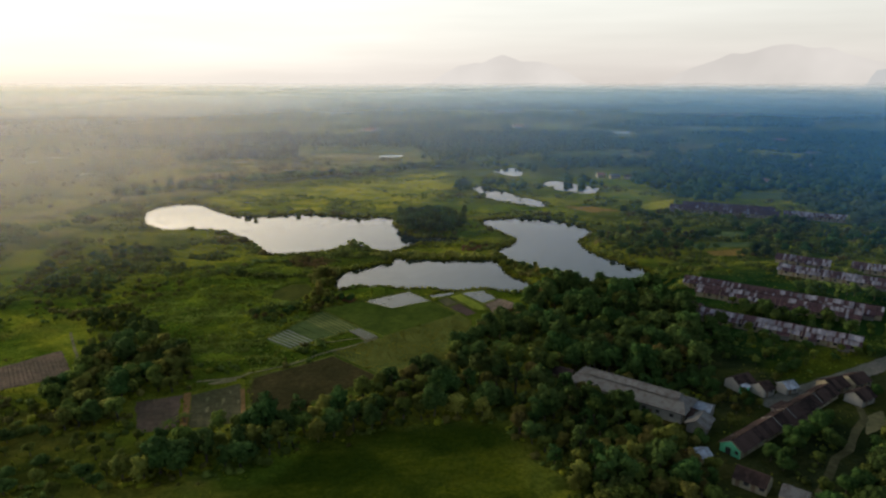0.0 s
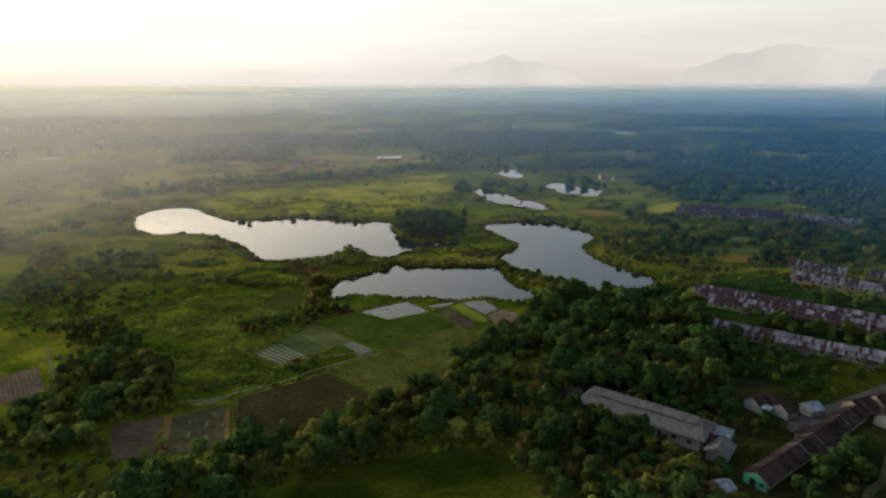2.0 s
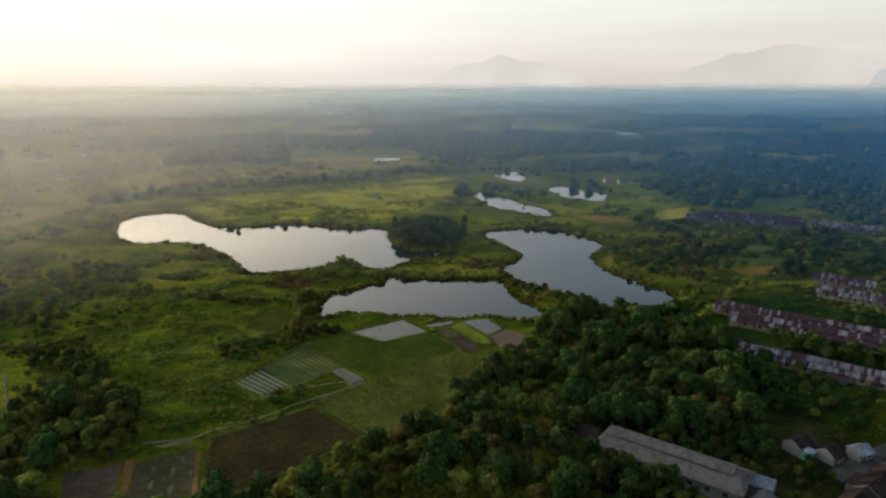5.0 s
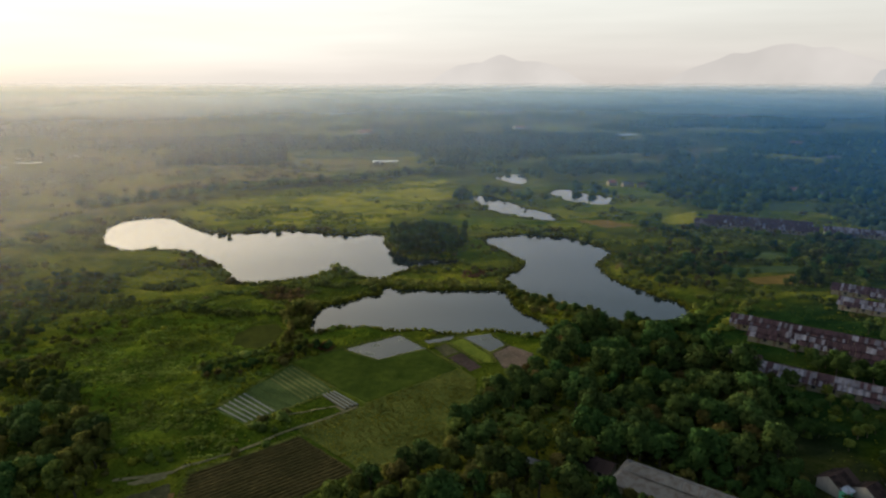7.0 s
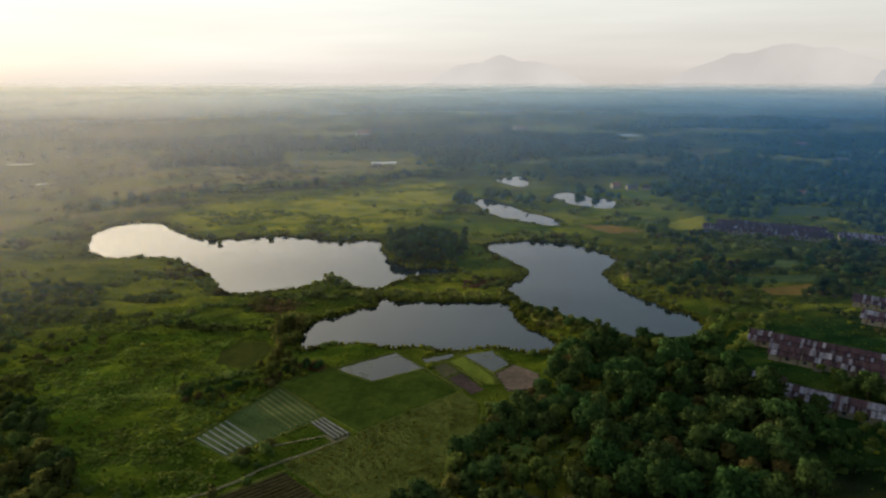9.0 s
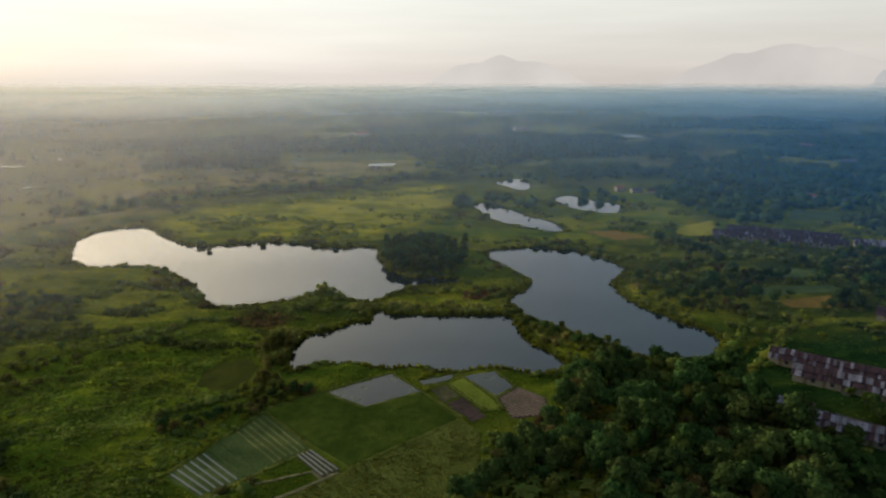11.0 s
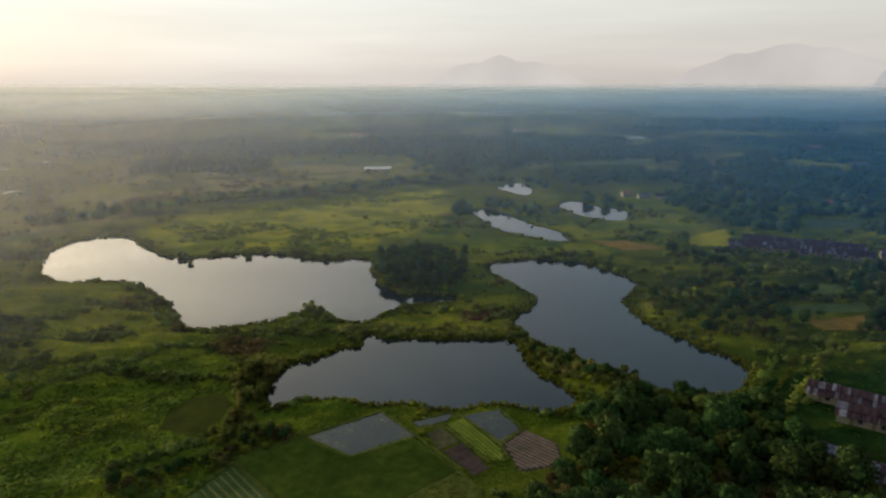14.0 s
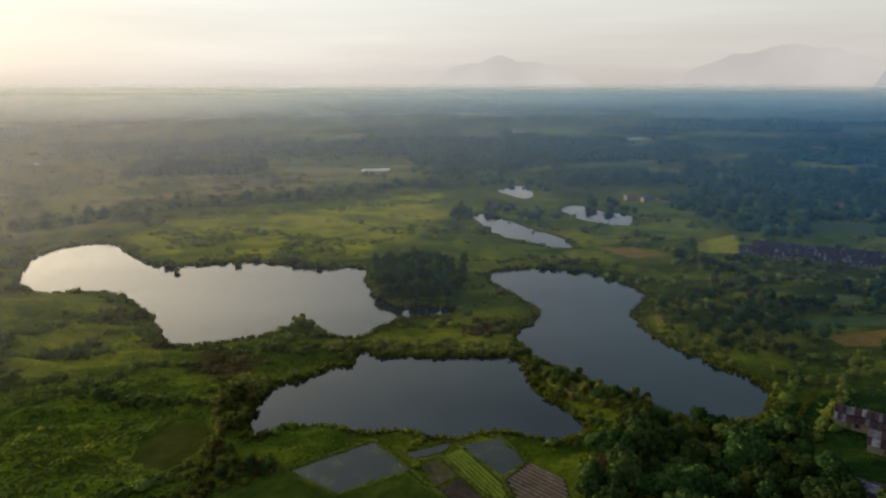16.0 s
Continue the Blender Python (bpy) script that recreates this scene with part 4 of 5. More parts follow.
def tree_kind(name, label, category, seed, wide, tall, lobes, sprays, size, material=LEAF, thick=0.28, base=0.3):
    ob = tagged(new(name), label, category)
    part("trunk", trunk_mesh("trunk", seed, tall, thick, wide * 0.45), BARK, ob)
    part("crown", crown_mesh("crown", seed + 50, wide, tall, tall * base, lobes, sprays, size, material, 0.66 if material == LEAF else 0.45), material, ob)
    return ob


KINDS = [
    tree_kind("tree", "broad dark green tree with a dense rounded crown", "tree", 1, 4.6, 9.0, 22, 70, 0.46),
    tree_kind("tree", "tall green tree with an uneven crown", "tree", 2, 3.6, 10.5, 20, 64, 0.44),
    tree_kind("tree", "low spreading green tree with a ragged crown", "tree", 3, 4.8, 6.6, 22, 70, 0.46),
    tree_kind("small_tree", "small leafy tree with a light green crown", "tree", 4, 3.0, 5.6, 15, 56, 0.4, SCRUB),
    tree_kind("small_tree", "small tree with dry brownish-olive leaves", "tree", 6, 3.0, 5.8, 15, 56, 0.4, DRY),
    tree_kind("small_tree", "slender tree with several leafy tufts", "tree", 5, 2.6, 8.5, 16, 56, 0.42),
    tree_kind("olive_bush", "tall olive-yellow bush with feathery leaves", "bush", 12, 3.0, 6.0, 16, 60, 0.4, STRAW, 0.2, 0.08),
]


def banana_kind():
    """A banana plant: a fat stalk and long drooping leaves."""
    ob = tagged(new("banana_plant"), "banana plant with long drooping pale green leaves", "plant")
    part("stalk", trunk_mesh("stalk", 9, 3.2, 0.2, 0.15), BARK, ob)
    for k in range(9):
        v, f = [], []
        lean = 0.75 + 0.25 * (k % 3)
        for s in np.linspace(0, 1, 6):
            out, up = 2.6 * lean * s, 2.6 + 1.9 * s * (1.25 - lean * 0.55) - 2.4 * s * s * lean * 0.6
            w = 0.42 * math.sin(math.pi * min(0.96, s + 0.06)) + 0.03
            v += [(out, -w, up - 0.12), (out, 0, up), (out, w, up - 0.12)]
        for m in range(5):
            f += [(m * 3, m * 3 + 3, m * 3 + 4, m * 3 + 1), (m * 3 + 1, m * 3 + 4, m * 3 + 5, m * 3 + 2)]
        part("leaf", mesh_of("leaf", v, f, SCRUB), SCRUB, ob, "", Matrix.Rotation(k * 2.4, 4, "Z"))
    return ob


BANANA = banana_kind()
taken = {}


def free(x, y, gap):
    """Whether no tree stands within gap of the place; notes the place if so."""
    cx, cy = int(x // 8), int(y // 8)
    for a in range(cx - 1, cx + 2):
        for c in range(cy - 1, cy + 2):
            for px, py in taken.get((a, c), ()):
                if (px - x) ** 2 + (py - y) ** 2 < gap * gap:
                    return False
    taken.setdefault((cx, cy), []).append((x, y))
    return True


def open_ground(x, y, room=2.0):
    """Whether the places are clear of plots, buildings and water."""
    return (plot_distance(x, y) > room) & (row_distance(x, y) > room) & (pond_distance(x, y) > 1.2) & (along(x, y, TRACK) > 2.0)


first = {id(k): True for k in KINDS + [BANANA]}


count_of, extra = {}, {}


def plant(kind, x, y, size, group):
    name = kind.name.split(".")[0]
    count_of[name] = count_of.get(name, 0) + 1
    if count_of[name] > 290:
        extra.setdefault(group, []).append((kind, x, y, size, rng.uniform(0, 6.283)))
        return
    m = Matrix.Translation((x, y, float(height(np.array([x]), np.array([y]))[0]))) @ Matrix.Rotation(rng.uniform(0, 6.283), 4, "Z")
    if first[id(kind)]:
        first[id(kind)] = False
        ob = place(m, kind)
    else:
        ob = copy_thing(kind, m)
    ob.scale = (size, size, size * rng.uniform(0.85, 1.2))
    tagged(ob, group=group)


def inside(loop, count):
    """Random places within an outline."""
    p = np.array(loop, float)
    (x0, y0), (x1, y1) = p.min(0), p.max(0)
    x, y = rng.uniform(x0, x1, count * 3), rng.uniform(y0, y1, count * 3)
    k = signed(x, y, loop) < 0
    return x[k][:count], y[k][:count]


def wood(loop, count, gap, kinds, group, low=0.75, high=1.25, clumped=False):
    x, y = inside(loop, count * 4)
    ok = open_ground(x, y)
    if clumped:
        ok &= fbm(x, y, 30, 15) > 0.52
    made = 0
    for px, py in zip(x[ok], y[ok]):
        if made < count and free(px, py, gap):
            plant(KINDS[kinds[int(rng.integers(len(kinds)))]], px, py, rng.uniform(low, high), group)
            made += 1


for px, py in zip(*inside([(14, 222), (42, 222), (42, 236), (14, 236)], 40)):
    if free(px, py, 3.0):
        plant(BANANA, px, py, rng.uniform(0.9, 1.35), "banana plants in the woods")
wood(BELT, 190, 3.5, (0, 2, 3, 3, 3, 4, 6, 5), "trees of the belt below the fields", 0.75, 1.3)
wood(FOREST, 250, 3.6, (0, 0, 2, 2, 0, 3, 3, 4), "trees of the wood by the ponds", 0.6, 1.4)
wood(GROVE, 60, 4.5, (0, 0, 1, 2), "trees of the grove between the ponds", 0.7, 1.0)
wood(LEFT_GROVE, 80, 3.2, (3, 3, 6, 3, 2), "trees of the grove beside the ditch", 0.8, 1.35)
wood(ROADSIDE, 34, 4.5, (0, 2, 3), "trees beside the lane", 0.6, 1.0)
wood(EAST_SCRUB, 170, 3.6, (0, 2, 3, 3, 4), "clumped trees east of the ponds", 0.5, 0.95, True)
wood([(130, 352), (170, 375), (225, 370), (270, 350), (300, 380), (290, 440), (200, 440), (150, 400)], 90, 4.0, (0, 2, 3), "trees behind the terraces", 0.5, 0.95)
wood([(96, 214), (130, 228), (124, 254), (102, 262), (96, 236)], 26, 3.6, (2, 3, 3, 0), "trees of the clearing by the road", 0.45, 0.8)
wood([(70, 172), (80, 190), (96, 200), (116, 206), (104, 190), (88, 180), (76, 170)], 26, 2.6, (2, 3, 4), "trees among the houses", 0.4, 0.66)
wood([(106, 162), (124, 182), (140, 198), (152, 196), (134, 168), (118, 152)], 40, 3.2, (0, 2, 3, 3), "trees beside the lane", 0.5, 0.85)
wood([(112, 205), (140, 222), (160, 228), (152, 238), (128, 232)], 14, 4.0, (2, 3), "trees of the clearing by the road", 0.4, 0.7)
wood([(50, 174), (46, 187), (37, 194), (33, 190), (42, 178)], 11, 3.0, (0, 1, 2), "trees in front of the hall", 0.5, 0.85)
wood([(82, 160), (112, 186), (117, 182), (88, 154)], 18, 3.0, (0, 2, 2), "bushes beside the terrace", 0.5, 0.8)
wood(WEST_SCRUB, 80, 3.4, (2, 3, 3), "clumped trees of the western scrub", 0.45, 0.8, True)
wood([(-130, 222), (-153, 262), (-142, 278), (-118, 250), (-106, 234)], 40, 3.0, (3, 3, 2), "trees of the grove beside the ditch", 0.45, 0.8)
wood([(-140, 140), (-135, 182), (-84, 186), (-74, 160), (-80, 140)], 40, 5.0, (2, 3, 3), "scattered trees of the near scrub", 0.45, 0.8)
wood([(104, 214), (112, 252), (150, 226), (146, 216)], 12, 6.0, (2, 3), "trees of the clearing by the road", 0.5, 0.8)
wood([(38, 168), (34, 200), (60, 214), (92, 208), (112, 196), (112, 184), (92, 166), (78, 158), (60, 162)], 75, 3.4, (2, 2, 0, 3, 4), "trees among the houses", 0.5, 0.85)
wood([(90, 138), (94, 150), (112, 168), (136, 184), (124, 156), (104, 134)], 34, 3.6, (0, 2, 3), "trees beside the lane", 0.55, 0.95)
wood([(122, 268), (130, 284), (182, 250), (172, 240)], 30, 4.0, (0, 2, 3), "trees between the terraces", 0.55, 0.9)
wood([(166, 296), (172, 306), (240, 280), (230, 266)], 26, 4.5, (2, 3), "trees between the terraces", 0.45, 0.8)
wood([(98, 236), (104, 266), (116, 258), (108, 236)], 10, 3.5, (0, 3), "trees at the end of the terrace", 0.55, 0.8)
wood([(34, 348), (44, 346), (58, 334), (70, 322), (64, 314), (50, 322), (40, 336)], 34, 2.6, (3, 6, 2, 3), "bushy trees on the spit between the ponds", 0.36, 0.7)
wood([(-82, 258), (-80, 265), (-66, 272), (-54, 284), (-44, 290), (-42, 286), (-56, 276), (-70, 262)], 26, 2.4, (3, 4, 2), "bushy hedge trees beside the garden", 0.34, 0.6)
wood([(-64, 398), (-60, 404), (-54, 396), (-46, 384), (-56, 382)], 10, 2.5, (3, 6), "bushy trees on the small headland", 0.35, 0.55)
wood([(-72, 331), (-60, 334), (-55, 313), (-61, 305), (-64, 294), (-68, 288), (-62, 283), (-50, 285), (-46, 289), (-56, 296), (-62, 300), (-66, 312)], 44, 2.2, (6, 6, 6, 3), "bushy olive trees west of the pond", 0.4, 0.72)
for loop, count in ((FOREST, 24), (BELT, 14), ([(-84, 172), (-60, 176), (-58, 182), (-82, 180)], 10)):
    x, y = inside(loop, count * 3)
    ok = open_ground(x, y, 1.0)
    for px, py in list(zip(x[ok], y[ok]))[:count]:
        if free(px, py, 2.5):
            plant(BANANA, px, py, rng.uniform(0.8, 1.25), "banana plants in the woods")


def rest():
    """The trees past the count that stand singly, joined wood by wood."""

    def joined(trees, piece, material):
        vs, fs, ns, n0 = [], [], [], 0
        for kind, x, y, size, turn in trees:
            me = [c for c in kind.children if c.name.startswith(piece)][0].data
            v, f = np.empty(len(me.vertices) * 3), np.empty(len(me.loops), int)
            me.vertices.foreach_get("co", v)
            me.loops.foreach_get("vertex_index", f)
            v, f = v.reshape(-1, 3) * size, f.reshape(-1, 3)
            c, q = math.cos(turn), math.sin(turn)
            z = float(height(np.array([x]), np.array([y]))[0])
            vs.append(np.column_stack([v[:, 0] * c - v[:, 1] * q + x, v[:, 0] * q + v[:, 1] * c + y, v[:, 2] + z]))
            fs.append(f + n0)
            if me.name in ROUND:
                w = ROUND[me.name]
                ns.append(np.column_stack([w[:, 0] * c - w[:, 1] * q, w[:, 0] * q + w[:, 1] * c, w[:, 2]]))
            n0 += len(v)
        made = mesh_of(piece, np.concatenate(vs), np.concatenate(fs), material, bool(ns))
        return rounded(made, np.concatenate(ns)) if ns else made

    for group, trees in extra.items():
        owner = tagged(new("copse", joined(trees, "trunk", BARK)), "mixed green " + group, "trees", kind="stuff")
        for leaf in (LEAF, SCRUB, DRY, STRAW):
            some = [t for t in trees if [c for c in t[0].children if c.name.startswith("crown")][0].data.materials[0] == leaf]
            if some:
                part("crowns", joined(some, "crown", leaf), leaf, owner)


bush = tree_kind("bush", "round green bush standing in the pond", "bush", 8, 2.5, 3.6, 16, 60, 0.36, SCRUB, 0.16, 0.0)
tagged(place(Matrix.Translation((-141, 470, LEVEL - 0.9)), bush), group="bushes in the water")
copy_thing(bush, Matrix.Translation((-113, 485, LEVEL - 0.8)) @ Matrix.Rotation(1.9, 4, "Z") @ Matrix.Diagonal((1.35, 1.1, 1.15, 1)))
rest()


def lumps(name, x, y, wide, tall, material, label, category, cards=8, card=0.5, sink=0.25):
    """Many low leafy clumps as one mesh: uneven hearts with leaf sprays on them."""
    n = len(x)
    z = height(x, y)
    bv, bf = ICO_V, ICO_F
    k = len(bv)
    hump = 1 + rng.normal(0, 0.2, (n, k, 1))
    scale = np.stack([wide * rng.uniform(0.8, 1.25, n), wide * rng.uniform(0.8, 1.25, n), tall], 1)[:, None, :]
    c = np.stack([x, y, z + tall * (0.55 - sink)], 1)
    v = (c[:, None, :] + bv[None] * hump * scale * np.array((1, 1, 0.62))).reshape(-1, 3)
    f = (bf[None] + np.arange(n)[:, None, None] * k).reshape(-1, 3)
    vs, fs, ns = [v], [f], [(bv[None] * hump).reshape(-1, 3)]
    if cards:
        d = rng.normal(0, 1, (n, cards, 3))
        d[:, :, 2] = np.abs(d[:, :, 2])
        d /= np.linalg.norm(d, axis=2)[:, :, None]
        p = c[:, None, :] + d * scale * np.array((1, 1, 0.62)) * rng.uniform(0.85, 1.2, (n, cards, 1))
        size = np.repeat(card * wide, cards)
        cv, cf = leaf_cards(p.reshape(-1, 3), d.reshape(-1, 3), size, rng)
        vs.append(cv), fs.append(cf + len(v)), ns.append(np.repeat((d + rng.normal(0, 0.3, d.shape)).reshape(-1, 3), 4, 0))
    me = rounded(mesh_of(name, np.concatenate(vs), np.concatenate(fs), material, True), np.concatenate(ns) + np.array((0, 0, 0.25)))
    return tagged(new(name, me), label, category, kind="stuff")


def scatter(x0, x1, y0, y1, count, dense):
    """Random places kept by a density from 0 to 1."""
    x, y = rng.uniform(x0, x1, count), rng.uniform(y0, y1, count)
    k = rng.uniform(0, 1, count) < dense(x, y)
    return x[k], y[k]


def hedge_density(x, y):
    best = np.full(x.shape, 1e9)
    for line in HEDGES:
        best = np.minimum(best, along(x, y, line))
    return np.clip(1.3 - best / 5.0, 0, 1)


def scrub_density(x, y):
    d = pond_distance(x, y)
    shore = np.exp(-((d - 3.2) / 2.6) ** 2) * np.clip((fbm(x, y, 20, 91) - 0.49) / 0.08, 0.03, 1) * 0.85
    wild = np.clip((fbm(x, y, 26, 13) - 0.60) / 0.04, 0, 1) * 0.9
    thick = np.clip((fbm(x, y, 30, 15) - 0.50) / 0.05, 0, 1)
    for loop, k in ((WEST_SCRUB, 0.7 * thick), (EAST_SCRUB, 0.85 * np.clip((fbm(x, y, 17, 15) - 0.43) / 0.08, 0, 1)), (LEFT_GROVE, 0.7), (FOREST, 0.9), (BELT, 0.9), (GROVE, 0.9), (ROADSIDE, 0.9)):
        wild = np.maximum(wild, (signed(x, y, loop) < 2) * k)
    wild = np.where(signed(x, y, GREEN_MEADOW) < 0, wild * 0.12, wild)
    wild = np.where(signed(x, y, BRIGHT_MEADOW) < 0, wild * 0.08, wild)
    wild = np.where(signed(x, y, BRIGHT_E) < 0, wild * 0.25, wild)
    wild = np.where(signed(x, y, [(-66, 130), (-18, 174), (12, 174), (32, 130)]) < 0, 0.0, wild)
    crooked = np.full(x.shape, 1e9)
    for line in WAVES:
        crooked = np.minimum(crooked, along(x, y, line))
    crooked = np.clip(1.3 - crooked / (1.2 + 3.0 * fbm(x, y, 14, 95)), 0, 1) * 0.8
    for loop in BROWN:
        wild = np.maximum(wild, (signed(x, y, loop) < 1) * 0.5)
    return np.maximum.reduce([shore, wild, crooked, hedge_density(x, y)]) * open_ground(x, y, 1.2)


def mixed(x, y, low, high, tallest, label, category, cards):
    """Scrub of three sorts in patches: green, long grass and dry brown."""
    s = low + (high - low) * rng.uniform(0, 1, len(x)) ** 1.8
    tall = s * rng.uniform(0.7, tallest, len(x))
    sort = fbm(x, y, 12, 97) + rng.normal(0, 0.07, len(x))
    sort = sort - 0.09 * (x > 60)
    for loop in BROWN + [WEST_SCRUB]:
        sort = sort + 0.10 * (signed(x, y, loop) < 4)
    for k, material, words in ((sort < 0.54, SCRUB, "green "), ((sort >= 0.54) & (sort < 0.65), MOUND, "yellow-green "), (sort >= 0.65, DRY, "brownish ")):
        if k.any():
            lumps("scrub", x[k], y[k], s[k], tall[k] * (0.75 if material == MOUND else 1.0), material, words + label, category, cards, 0.5)


x, y = scatter(-270, 300, 130, 330, 26000, lambda x, y: scrub_density(x, y) * 0.5)
mixed(x, y, 0.5, 1.7, 1.6, "tangled scrub and reeds around the plots", "scrub", 10)
x, y = scatter(-300, 330, 330, 640, 30000, lambda x, y: scrub_density(x, y) * 0.42)
mixed(x, y, 0.7, 2.5, 1.5, "tangled scrub along the pond shores", "scrub", 8)
for line in WAVES:
    p = []
    for (ax, ay), (bx, by) in zip(line[:-1], line[1:]):
        k = rng.uniform(0, 1, int(math.hypot(bx - ax, by - ay) * 1.7))
        p.append(np.stack([ax + (bx - ax) * k, ay + (by - ay) * k], 1) + rng.normal(0, 1.1, (len(k), 2)))
    p = np.concatenate(p)
    p = p[(pond_distance(p[:, 0], p[:, 1]) > 1.5) & (plot_distance(p[:, 0], p[:, 1]) > 1)]
    s = rng.uniform(0.6, 1.6, len(p)) * (0.5 + fbm(p[:, 0], p[:, 1], 9, 99))
    lumps("scrub", p[:, 0], p[:, 1], s, s * rng.uniform(0.7, 1.2, len(p)), SCRUB, "crooked line of low green scrub across the meadow", "scrub", 9, 0.5)
x, y = scatter(-165, -60, 212, 420, 26000, lambda x, y: open_ground(x, y, 1.0) * np.clip((fbm(x * 0.7, y, 9, 43) - 0.40) / 0.2, 0, 1) * (signed(x, y, GREEN_MEADOW) < 8) * 0.75)
s = rng.uniform(0.3, 0.75, len(x))
lumps("meadow_weed", x, y, s, s * rng.uniform(0.5, 0.9, len(x)), WEED, "rank green weeds in uneven tussocks on the meadow", "weeds", 4, 0.5, sink=0.35)
for loop in RUSTY_SPOTS:
    x, y = inside(loop, 60)
    ok = (pond_distance(x, y) > 1.5) & (plot_distance(x, y) > 1)
    s = rng.uniform(0.5, 1.3, ok.sum())
    lumps("scrub", x[ok], y[ok], s, s * rng.uniform(0.6, 1.1, ok.sum()), RUST, "rust-brown patch of withered scrub", "scrub", 10, 0.5)
for line in ([(92, 304), (114, 330), (134, 358)], [(102, 298), (128, 326), (150, 352)]):
    k = rng.uniform(0, 1, 240)
    p = np.array([np.interp(k, (0, 0.5, 1), [q[i] for q in line]) for i in (0, 1)]) + rng.normal(0, 0.8, (2, 240))
    s = 0.35 + 0.75 * rng.uniform(0, 1, 240) ** 2
    lumps("hedge", p[0], p[1], s, s * rng.uniform(0.9, 1.5, 240), WEED, "yellow-green hedge beside the grassy track", "hedge", 10, 0.5)


x, y = [], []
for line in (HEDGES[0], HEDGES[1]):
    for (ax, ay), (bx, by) in zip(line[:-1], line[1:]):
        k = rng.uniform(0, 1, int(math.hypot(bx - ax, by - ay) / 0.75))
        x.append(ax + (bx - ax) * k + rng.normal(0, 2.2, len(k)))
        y.append(ay + (by - ay) * k + rng.normal(0, 2.2, len(k)))
x, y = np.concatenate(x), np.concatenate(y)
k = fbm(x, y, 22, 33) > 0.40
x, y = x[k] + rng.normal(0, 2.0, k.sum()), y[k] + rng.normal(0, 2.5, k.sum())
s = rng.uniform(1.5, 3.8, len(x)) * (0.6 + 0.8 * fbm(x, y, 15, 35))
lumps("hedge", x, y, s, s * rng.uniform(1.2, 1.8, len(x)), SCRUB, "dark overgrown hedge of small trees across the plain", "hedge", 8, 0.45)


def tufts(x, y, size, material, label):
    """Grass tussocks: a few blades fanned out from each place."""
    n = len(x)
    z = height(x, y)
    k = 6
    turn = rng.uniform(0, 6.283, (n, k))
    lean = rng.uniform(0.3, 0.9, (n, k)) * size[:, None]
    tip = np.stack([x[:, None] + np.cos(turn) * lean, y[:, None] + np.sin(turn) * lean, z[:, None] + size[:, None] * rng.uniform(0.5, 0.95, (n, k))], 2)
    side = np.stack([-np.sin(turn), np.cos(turn), np.zeros_like(turn)], 2) * (size * 0.45)[:, None, None]
    root = np.stack([x, y, z - 0.1], 1)[:, None, :] + np.zeros((n, k, 1))
    v = np.stack([root + side, root - side, tip], 2).reshape(-1, 3)
    f = np.arange(n * k * 3).reshape(-1, 3)
    up = np.array((0, 0, 1.0)) + rng.normal(0, 0.22, (n * k, 3))
    return tagged(new("grass", rounded(mesh_of("grass", v, f, material, True), np.repeat(up, 3, 0))), label, "grass", kind="stuff")


for loop, count in (([(-72, 298), (-70, 345), (-58, 345), (-56, 320), (-58, 300)], 50), ([(34, 350), (44, 350), (60, 336), (72, 322), (64, 314), (48, 322), (38, 334)], 120),
                    ([(-46, 364), (-30, 374), (4, 374), (30, 366), (26, 361), (-24, 362)], 110), (WEST_SCRUB, 110)):
    x, y = inside(loop, count)
    ok = (pond_distance(x, y) > 1.5) & (plot_distance(x, y) > 1)
    x, y = x[ok], y[ok]
    s = rng.uniform(0.7, 1.7, len(x))
    lumps("scrub", x, y, s, s * rng.uniform(0.9, 1.5, len(x)), DRY if loop is WEST_SCRUB else STRAW, "brownish thicket of dry scrub" if loop is WEST_SCRUB else "olive thicket of tall feathery scrub", "scrub", 10, 0.5)


spots = []
for line in BANKS + [TRACK]:
    for (ax, ay), (bx, by) in zip(line[:-1], line[1:]):
        k = rng.uniform(0, 1, int(math.hypot(bx - ax, by - ay) * 1.5))
        spots.append(np.stack([ax + (bx - ax) * k, ay + (by - ay) * k], 1) + rng.normal(0, 0.35, (len(k), 2)))
spots = np.concatenate(spots)
s = rng.uniform(0.25, 0.6, len(spots))
tufts(spots[:, 0], spots[:, 1], s * 1.3, GRASS, "rough grass along the earth banks")
x, y = scatter(-260, 150, 295, 545, 90000, lambda x, y: np.exp(-((pond_distance(x, y) - 1.3) / 1.3) ** 2) * (plot_distance(x, y) > 0.6))
tufts(x, y, rng.uniform(0.8, 1.7, len(x)), GRASS, "reeds and long grass fringing the ponds")
x, y = scatter(-260, 280, 132, 420, 30000, lambda x, y: open_ground(x, y, 0.5) * (signed(x, y, [(-72, 128), (-20, 180), (14, 180), (36, 128)]) > 0) * np.clip((fbm(x, y, 16, 71) - 0.35) / 0.3, 0.05, 1) * 0.6)
tufts(x, y, rng.uniform(0.3, 0.6, len(x)), GRASS, "rough tussocky meadow grass, yellow-green")


x, y = inside(PLOTS["grass_field"][0], 3600)
tufts(x, y, rng.uniform(0.2, 0.5, len(x)) * (0.5 + fbm(x, y, 7, 12)), GRASS, "rough olive tussocks of the grass field")


x, y = scatter(-215, 60, 150, 420, 46000, lambda x, y: open_ground(x, y, 0.8) * (signed(x, y, [(-72, 128), (-20, 180), (14, 180), (36, 128)]) > 0) * np.clip((fbm(x * 0.5, y, 15, 45) - 0.36) / 0.2, 0.1, 1) * np.where(signed(x, y, GREEN_MEADOW) < 6, 0.8, 0.35))
